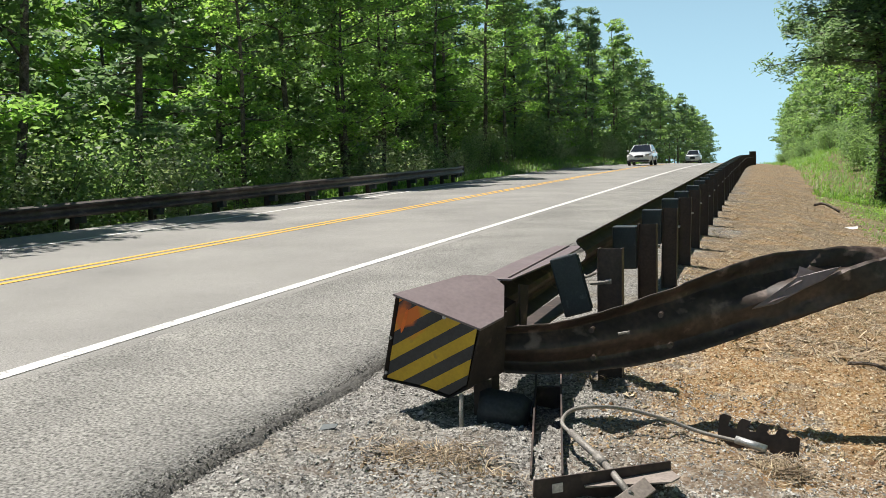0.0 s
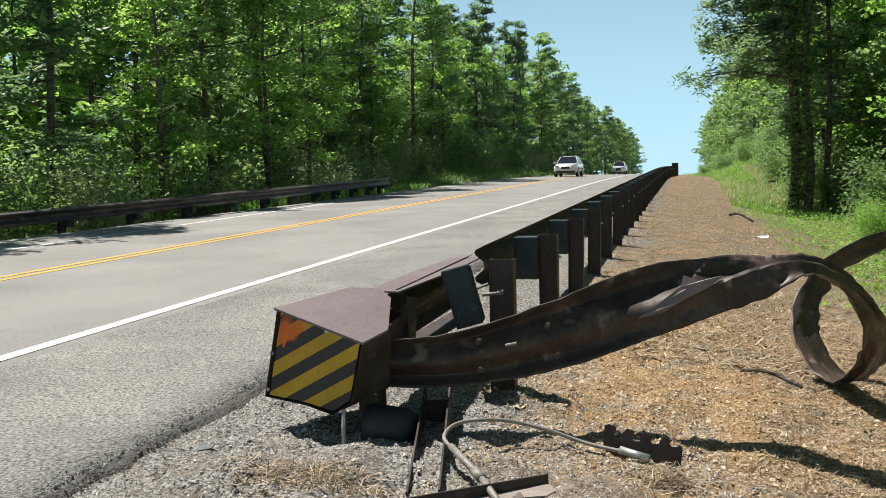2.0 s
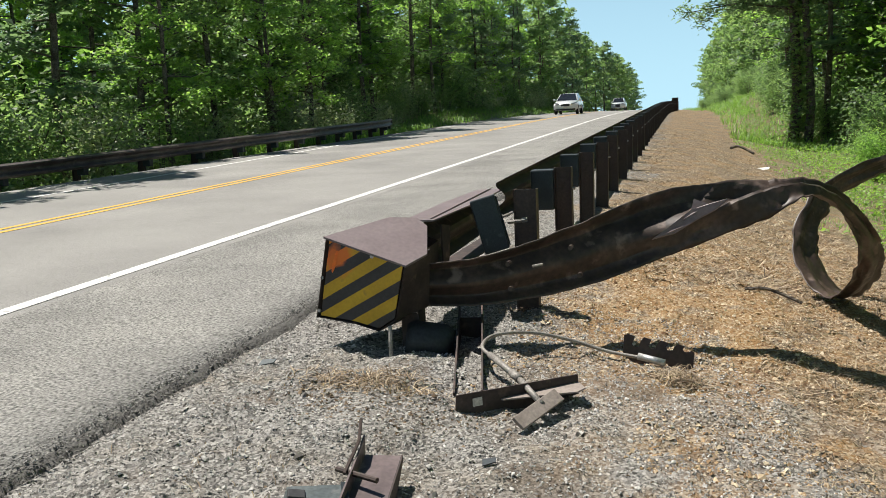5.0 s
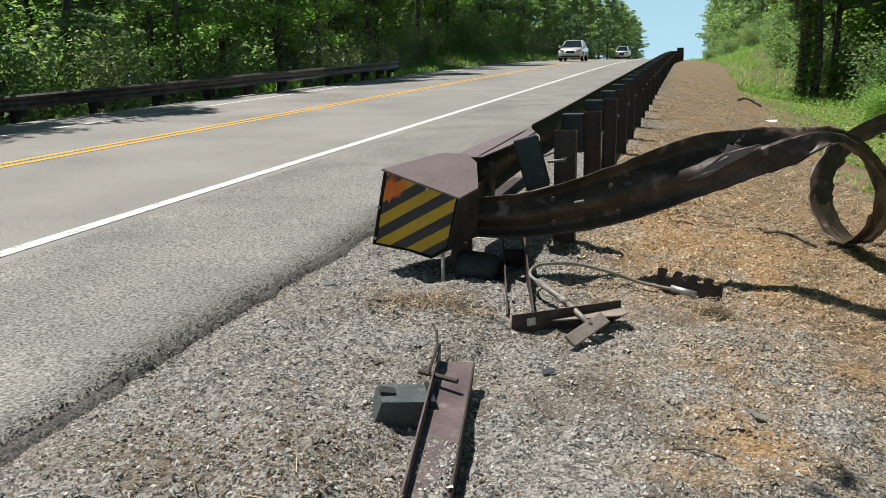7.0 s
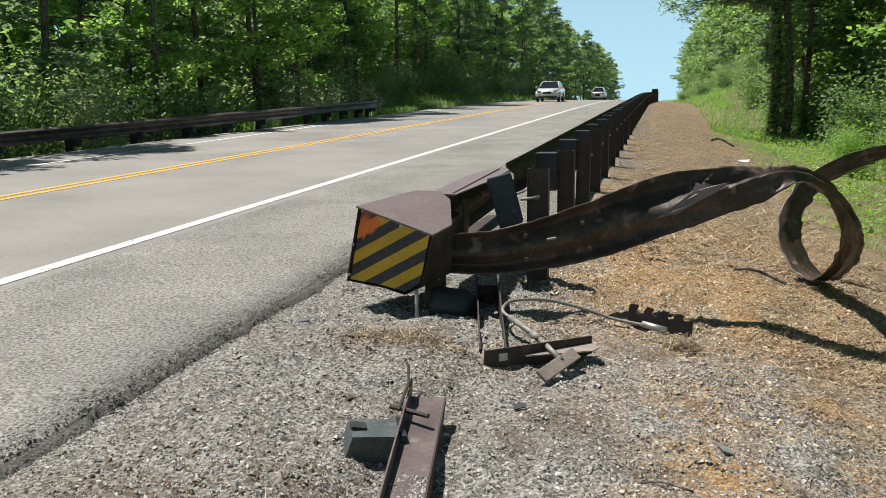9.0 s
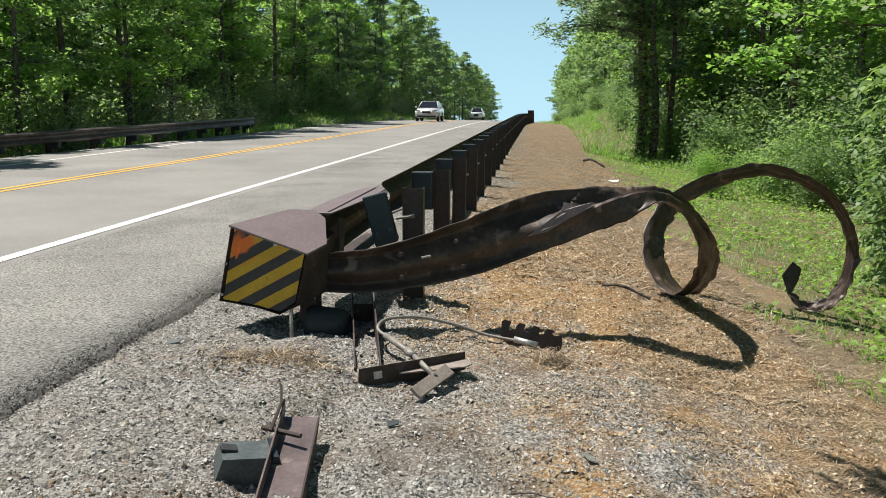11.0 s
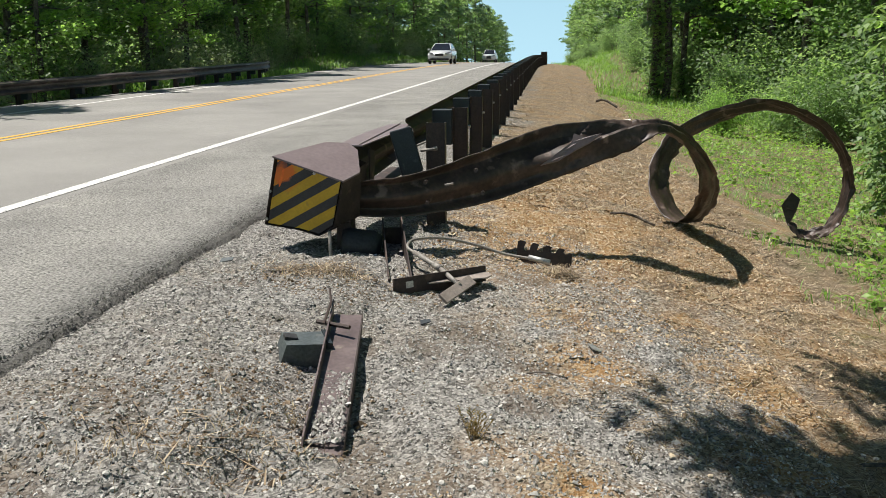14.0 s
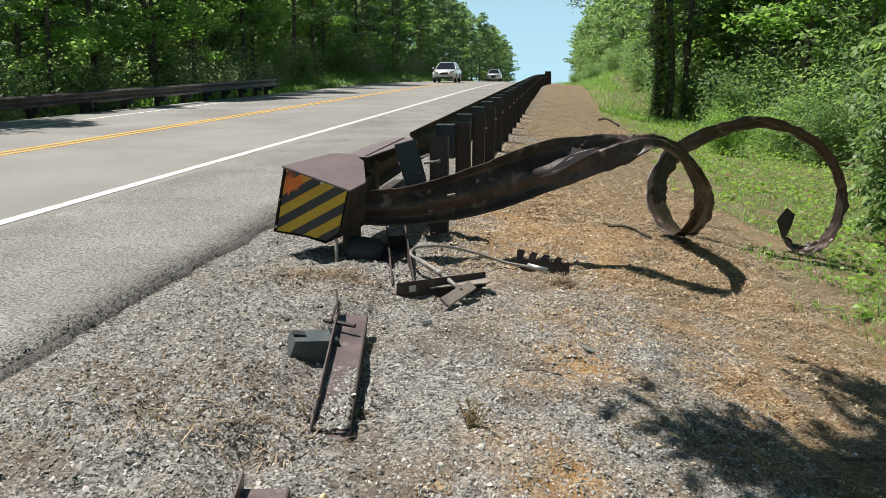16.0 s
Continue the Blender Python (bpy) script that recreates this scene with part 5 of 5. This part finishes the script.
grey_at = np.concatenate([spots(rng, 76000, -2.3, 1.6, 0.3, 5.6, lambda x, y: x + 0.5 * zone_noise(x, y) < 1.5 - 0.5 * np.clip(y - 2.6, 0, 9)), spots(rng, 3000, -2.3, -0.9, 5.0, 14, lambda x, y: x < -0.9), np.stack([rng.uniform(-2.3, 1.2, 5000), 0.3 - 2.2 * rng.uniform(0, 1, 5000) ** 2], 1)])
stones("gravel", "loose grey crushed stone beside the road", grey_at, 0.0052, rng, M_STONE)
grit_at = np.stack([EDGE_R - 0.05 + rng.normal(0, 0.06, 9000), 0.2 + 12 * rng.uniform(0, 1, 9000) ** 1.5], 1)
stones("edge_grit", "dark grit crumbled from the asphalt edge", grit_at, 0.0042, rng, M_GRIT, lambda x, y: profile(y) + crossfall(x) - np.clip((x - EDGE_R + 0.04) / 0.1, 0, 1) * 0.06)
clay_at = np.concatenate([spots(rng, 26000, -0.9, 2.2, 0.8, 9, lambda x, y: (zone_noise(x * 1.3 + 3, y * 1.3) > 0.25) | (y > 4.6)), np.stack([rng.uniform(-0.8, 2.1, 16000), rng.uniform(4.3, 12, 16000)], 1)])
stones("clay_gravel", "loose ochre clay-stained stones", clay_at, 0.0072, rng, M_CLAYSTONE)

# larger stones lying loose near the path
stone_meshes = []
for k in range(6):
    bm = bmesh.new()
    bmesh.ops.create_icosphere(bm, subdivisions=1, radius=1.0)
    for p in bm.verts:
        p.co *= 1 + 0.45 * noise.noise(p.co * 1.3 + Vector((k * 7.1, 0, 0)))
        p.co.z *= 0.62
    me = bpy.data.meshes.new("stone")
    bm.to_mesh(me)
    bm.free()
    me.materials.append(M_CLAYSTONE if k > 3 else M_STONE)
    stone_meshes.append(me)
for k in range(300):
    x, y = rnd.uniform(-2.1, 1.6), 0.6 + 4.4 * rnd.random() ** 1.4
    ob = new("stone", stone_meshes[(4 + k % 2) if (x > 0.1 and k % 3) else k % 4])
    size = rnd.uniform(0.008, 0.016)
    ob.matrix_basis = pose(x, y, ground_at(x, y) + size * 0.25, rnd.uniform(-25, 25), rnd.uniform(-25, 25), rnd.uniform(0, 360)) @ Matrix.Scale(size, 4)
    ob.parent = ground

# gravel spilled into the broken channel
spill_y = 1.5 + 0.62 * rng.uniform(0, 1, 620) ** 1.2
spill_at = np.stack([-0.8 - 0.15 * (spill_y - 1.52) + rng.uniform(-0.066, 0.066, 620), spill_y], 1)
stones("spilled_gravel", "grey gravel spilled into the broken channel", spill_at, 0.0065, rng, M_STONE, lambda x, y: 0.112 + 0.126 * (y - 1.45) + np.maximum(0, 0.02 - 0.05 * (y - 1.45) + 0.12 * (x + 0.86)))
# clods of torn-up soil by the post holes
clod_at = np.concatenate([np.stack([rng.normal(cx, r, n), rng.normal(cy, r * 0.8, n)], 1) for cx, cy, r, n in ((-1.3, 1.75, 0.32, 700), (-1.45, 1.5, 0.4, 700), (-1.0, 1.25, 0.12, 90), (-1.25, 3.5, 0.25, 800), (-1.15, 2.1, 0.16, 160), (-0.72, 3.45, 0.1, 60), (-0.85, 2.0, 0.12, 60), (0.9, 2.9, 0.6, 900), (1.3, 1.9, 0.5, 700), (1.5, 4.2, 0.6, 800))])
stones("clods", "clods of torn-up brown soil and gravel", clod_at, 0.0062, rng, M_DIRT)


# ---- small litter ----
def shard(label, x, y, size, mat, turn, stretch=0.6):
    root = thing("shard", (x, y, ground_at(x, y)), label, "debris")
    z = ground_at(x, y) + 0.012
    m = Matrix.Translation((x, y, z)) @ pose(0, 0, 0, 14, -6, turn)
    part("piece", Shape().prism([(-size, -size * stretch), (size * 0.7, -size * stretch * 0.8), (size, size * stretch * 0.5), (-size * 0.6, size * stretch)], "z", 0, 0.006, m), mat, root)
    return root


shard("small grey plastic shard on the gravel", 0.28, 2.88, 0.05, M_GALV, 115, 0.45)
shard("pale broken plastic shard near the road edge", -2.1, 3.98, 0.05, M_PLASTIC_GREY, 20)
shard("pale broken plastic piece below the terminal", -1.45, 3.75, 0.035, M_PLASTIC_GREY, 60)
shard("white scrap of litter on the verge", 1.98, 22.0, 0.19, M_PAPER, 10)
shard("small dark shard on the gravel", -0.62, 3.0, 0.035, M_PLASTIC, 30)
shard("yellowed paper scrap by the broken channel", -0.84, 1.63, 0.03, M_PAPER, 70)


def twig(label, points, r):
    root = thing("stick", points[0], label, "stick")
    part("wood", Shape().tube(smooth_path([(x, y, ground_at(x, y) + up) for x, y, up in points], 4), r, 6), M_BARK, root)
    return root


twig("dead brown stick lying on the clay", [(0.62, 6.85, 0.03), (0.8, 6.88, 0.06), (1.05, 6.9, 0.03)], 0.014)
twig("thin dry twig on the gravel", [(-0.1, 2.45, 0.01), (0.02, 2.46, 0.02), (0.14, 2.45, 0.01)], 0.005)
twig("dark fallen branch on the verge", [(1.55, 28.0, 0.05), (1.8, 27.8, 0.16), (2.2, 27.6, 0.04)], 0.04)
twig("dry branch in the tree's shadow", [(1.45, 2.3, 0.02), (1.7, 2.42, 0.05), (1.95, 2.5, 0.02)], 0.009)


def dry_tuft(label, x, y, tall, count, mat):
    r = np.random.default_rng(int(1000 * abs(x)))
    root = thing("dry_plant", (x, y, ground_at(x, y)), label, "plant")
    z = ground_at(x, y)
    for k in range(max(3, count // 16)):
        tip = (x + r.normal(0, 0.04), y + r.normal(0, 0.035), z + tall * r.uniform(0.55, 1.2))
        foot = (x + r.normal(0, 0.012), y + r.normal(0, 0.012), z - 0.01)
        f = np.linspace(0.25, 1, 14)[:, None]
        v, q = leaf_quads(np.array(foot) + (np.array(tip) - np.array(foot)) * f, 0.022, r, -0.8, 0.14)
        stalk = Shape().tube([foot, tip], [0.0022, 0.001], 4)
        stalk.add(v, q.tolist())
        part("sprig", stalk, mat, root)
    return root


dry_tuft("small dry weed tuft in the gravel", -0.24, 1.68, 0.11, 220, M_DRYWEED)
dry_tuft("tiny dead seedling in the gravel", 0.38, 1.68, 0.07, 50, M_STRAW)
dry_tuft("dry stalks beside the broken channel", -0.94, 1.6, 0.1, 70, M_STRAW)


# ---- vehicles on the road ----
def vehicle(name, label, category, paint, x, y, long, tall, side, cabin, facing, grille):
    """A car along y with its nose at -y. side: outline of the lower body; cabin: outline of the glasshouse, both as (along, up)."""
    root = thing(name, (0, 0, 0), label, category)
    half = 0.92
    body = bmesh.new()
    s = Shape().prism(side, "x", -half, half)
    me = s.mesh()
    body.from_mesh(me)
    bmesh.ops.bevel(body, geom=[e for e in body.edges], offset=0.11, segments=3, affect="EDGES")
    body.to_mesh(me)
    body.free()
    link_mesh("body", me, paint, root, smooth=True)
    k = len(cabin)
    roof_z = max(p[1] for p in cabin)
    floor_z = min(p[1] for p in cabin)
    verts = []
    for sx in (-1, 1):
        verts += [(sx * (half - 0.05 - 0.24 * (v - floor_z) / (roof_z - floor_z)), u, v) for u, v in cabin]
    c = Shape().add(verts, [tuple(range(k))[::-1], tuple(range(k, 2 * k))] + [(i, (i + 1) % k, k + (i + 1) % k, k + i) for i in range(k)])
    me = c.mesh()
    rounded = bmesh.new()
    rounded.from_mesh(me)
    bmesh.ops.bevel(rounded, geom=rounded.edges[:], offset=0.05, segments=2, affect="EDGES")
    rounded.to_mesh(me)
    rounded.free()
    link_mesh("cabin", me, paint, root, smooth=True)

    def pane(pts, label_):
        g = Shape()
        n = (Vector(pts[1]) - Vector(pts[0])).cross(Vector(pts[2]) - Vector(pts[0])).normalized()
        mid = sum((Vector(p) for p in pts), Vector()) / len(pts)
        if n.dot(mid - Vector((0, (cabin[0][0] + cabin[-1][0]) / 2, floor_z))) < 0:
            n = -n
        v = [mid + (Vector(p) - mid) * 0.9 + n * 0.008 for p in pts]
        q = len(v)
        g.add(v + [p - n * 0.006 for p in v], [tuple(range(q)), tuple(range(q, 2 * q))[::-1]] + [(i, q + i, q + (i + 1) % q, (i + 1) % q) for i in range(q)])
        part(label_, g, M_CARGLASS, root)

    pane([verts[0], verts[1], verts[k + 1], verts[k]], "windscreen")
    pane([verts[k - 1], verts[k - 2], verts[2 * k - 2], verts[2 * k - 1]], "rear_window")
    for off in (0, k):
        ring = verts[off : off + k]
        a, b, cc, d = Vector(ring[0]), Vector(ring[1]), Vector(ring[-2]), Vector(ring[-1])
        for f0, f1 in ((0.06, 0.48), (0.53, 0.94)):
            pane([a.lerp(d, f0), b.lerp(cc, f0), b.lerp(cc, f1), a.lerp(d, f1)], "side_window")
    nose = min(p[0] for p in side)
    tail = max(p[0] for p in side)
    part("grille", Shape().box((-0.34, nose - 0.012, grille[0]), (0.34, nose + 0.06, grille[1] - 0.06), chamfer=0.02), M_TRIM, root)
    part("bumper", Shape().box((-0.78, nose - 0.03, 0.3), (0.78, nose + 0.1, 0.43), chamfer=0.03), M_TRIM, root, "black plastic bumper")
    part("number_plate", Shape().box((-0.15, nose - 0.055, 0.46), (0.15, nose - 0.035, 0.56)), M_PAPER, root)
    for sx in (-1, 1):
        part("headlight", Shape().prism([(sx * 0.45, grille[1] - 0.1), (sx * 0.8, grille[1] - 0.06), (sx * 0.84, grille[1] + 0.05), (sx * 0.5, grille[1] - 0.01)], "y", nose - 0.012, nose + 0.14), M_LENS, root)
        part("tail_light", Shape().box((sx * 0.72, tail - 0.06, 0.85), (sx * 0.9, tail + 0.012, 1.05), chamfer=0.02), M_ORANGE, root)
        part("mirror", Shape().box((sx * 0.93, cabin[0][0] + 0.25, floor_z + 0.02), (sx * 1.1, cabin[0][0] + 0.38, floor_z + 0.17), chamfer=0.03), paint, root)
        for wy in (nose + 0.85, tail - 0.95):
            wheel = part("wheel", Shape().tube([(sx * 0.74, wy, 0.36), (sx * 0.76, wy, 0.36), (sx * 0.92, wy, 0.36), (sx * 0.945, wy, 0.36)], (0.33, 0.36, 0.36, 0.33), 22), M_TYRE, root)
            part("rim", Shape().tube([(sx * 0.9, wy, 0.36), (sx * 0.953, wy, 0.36)], (0.24, 0.22), 12), M_GALV, wheel)
    root.matrix_basis = pose(x, y, float(profile(np.array(y)) + crossfall(x)) + 0.005, math.degrees(math.atan(GRADE * 0.5)), 0, facing)
    return root


SUV_SIDE = [(-2.2, 0.28), (-2.32, 0.62), (-2.22, 0.84), (-1.9, 0.96), (-1.05, 1.08), (2.1, 1.12), (2.3, 0.8), (2.22, 0.3)]
SUV_CABIN = [(-1.25, 1.04), (-0.2, 1.62), (1.35, 1.64), (2.15, 1.06)]
PICKUP_SIDE = [(-2.85, 0.5), (-2.9, 1.05), (-2.75, 1.22), (-1.5, 1.3), (2.8, 1.3), (2.9, 1.2), (2.85, 0.5)]
PICKUP_CABIN = [(-1.6, 1.28), (-0.8, 1.92), (0.9, 1.94), (1.05, 1.28)]
vehicle("suv", "white sport utility vehicle coming over the rise", "car", M_CARWHITE, -8.75, 71.0, 4.6, 1.66, SUV_SIDE, SUV_CABIN, 0, (0.62, 0.86))
vehicle("pickup_truck", "silver pickup truck following down the road", "truck", M_CARSILVER, -8.7, 128.0, 5.8, 1.94, PICKUP_SIDE, PICKUP_CABIN, 0, (0.68, 1.1))
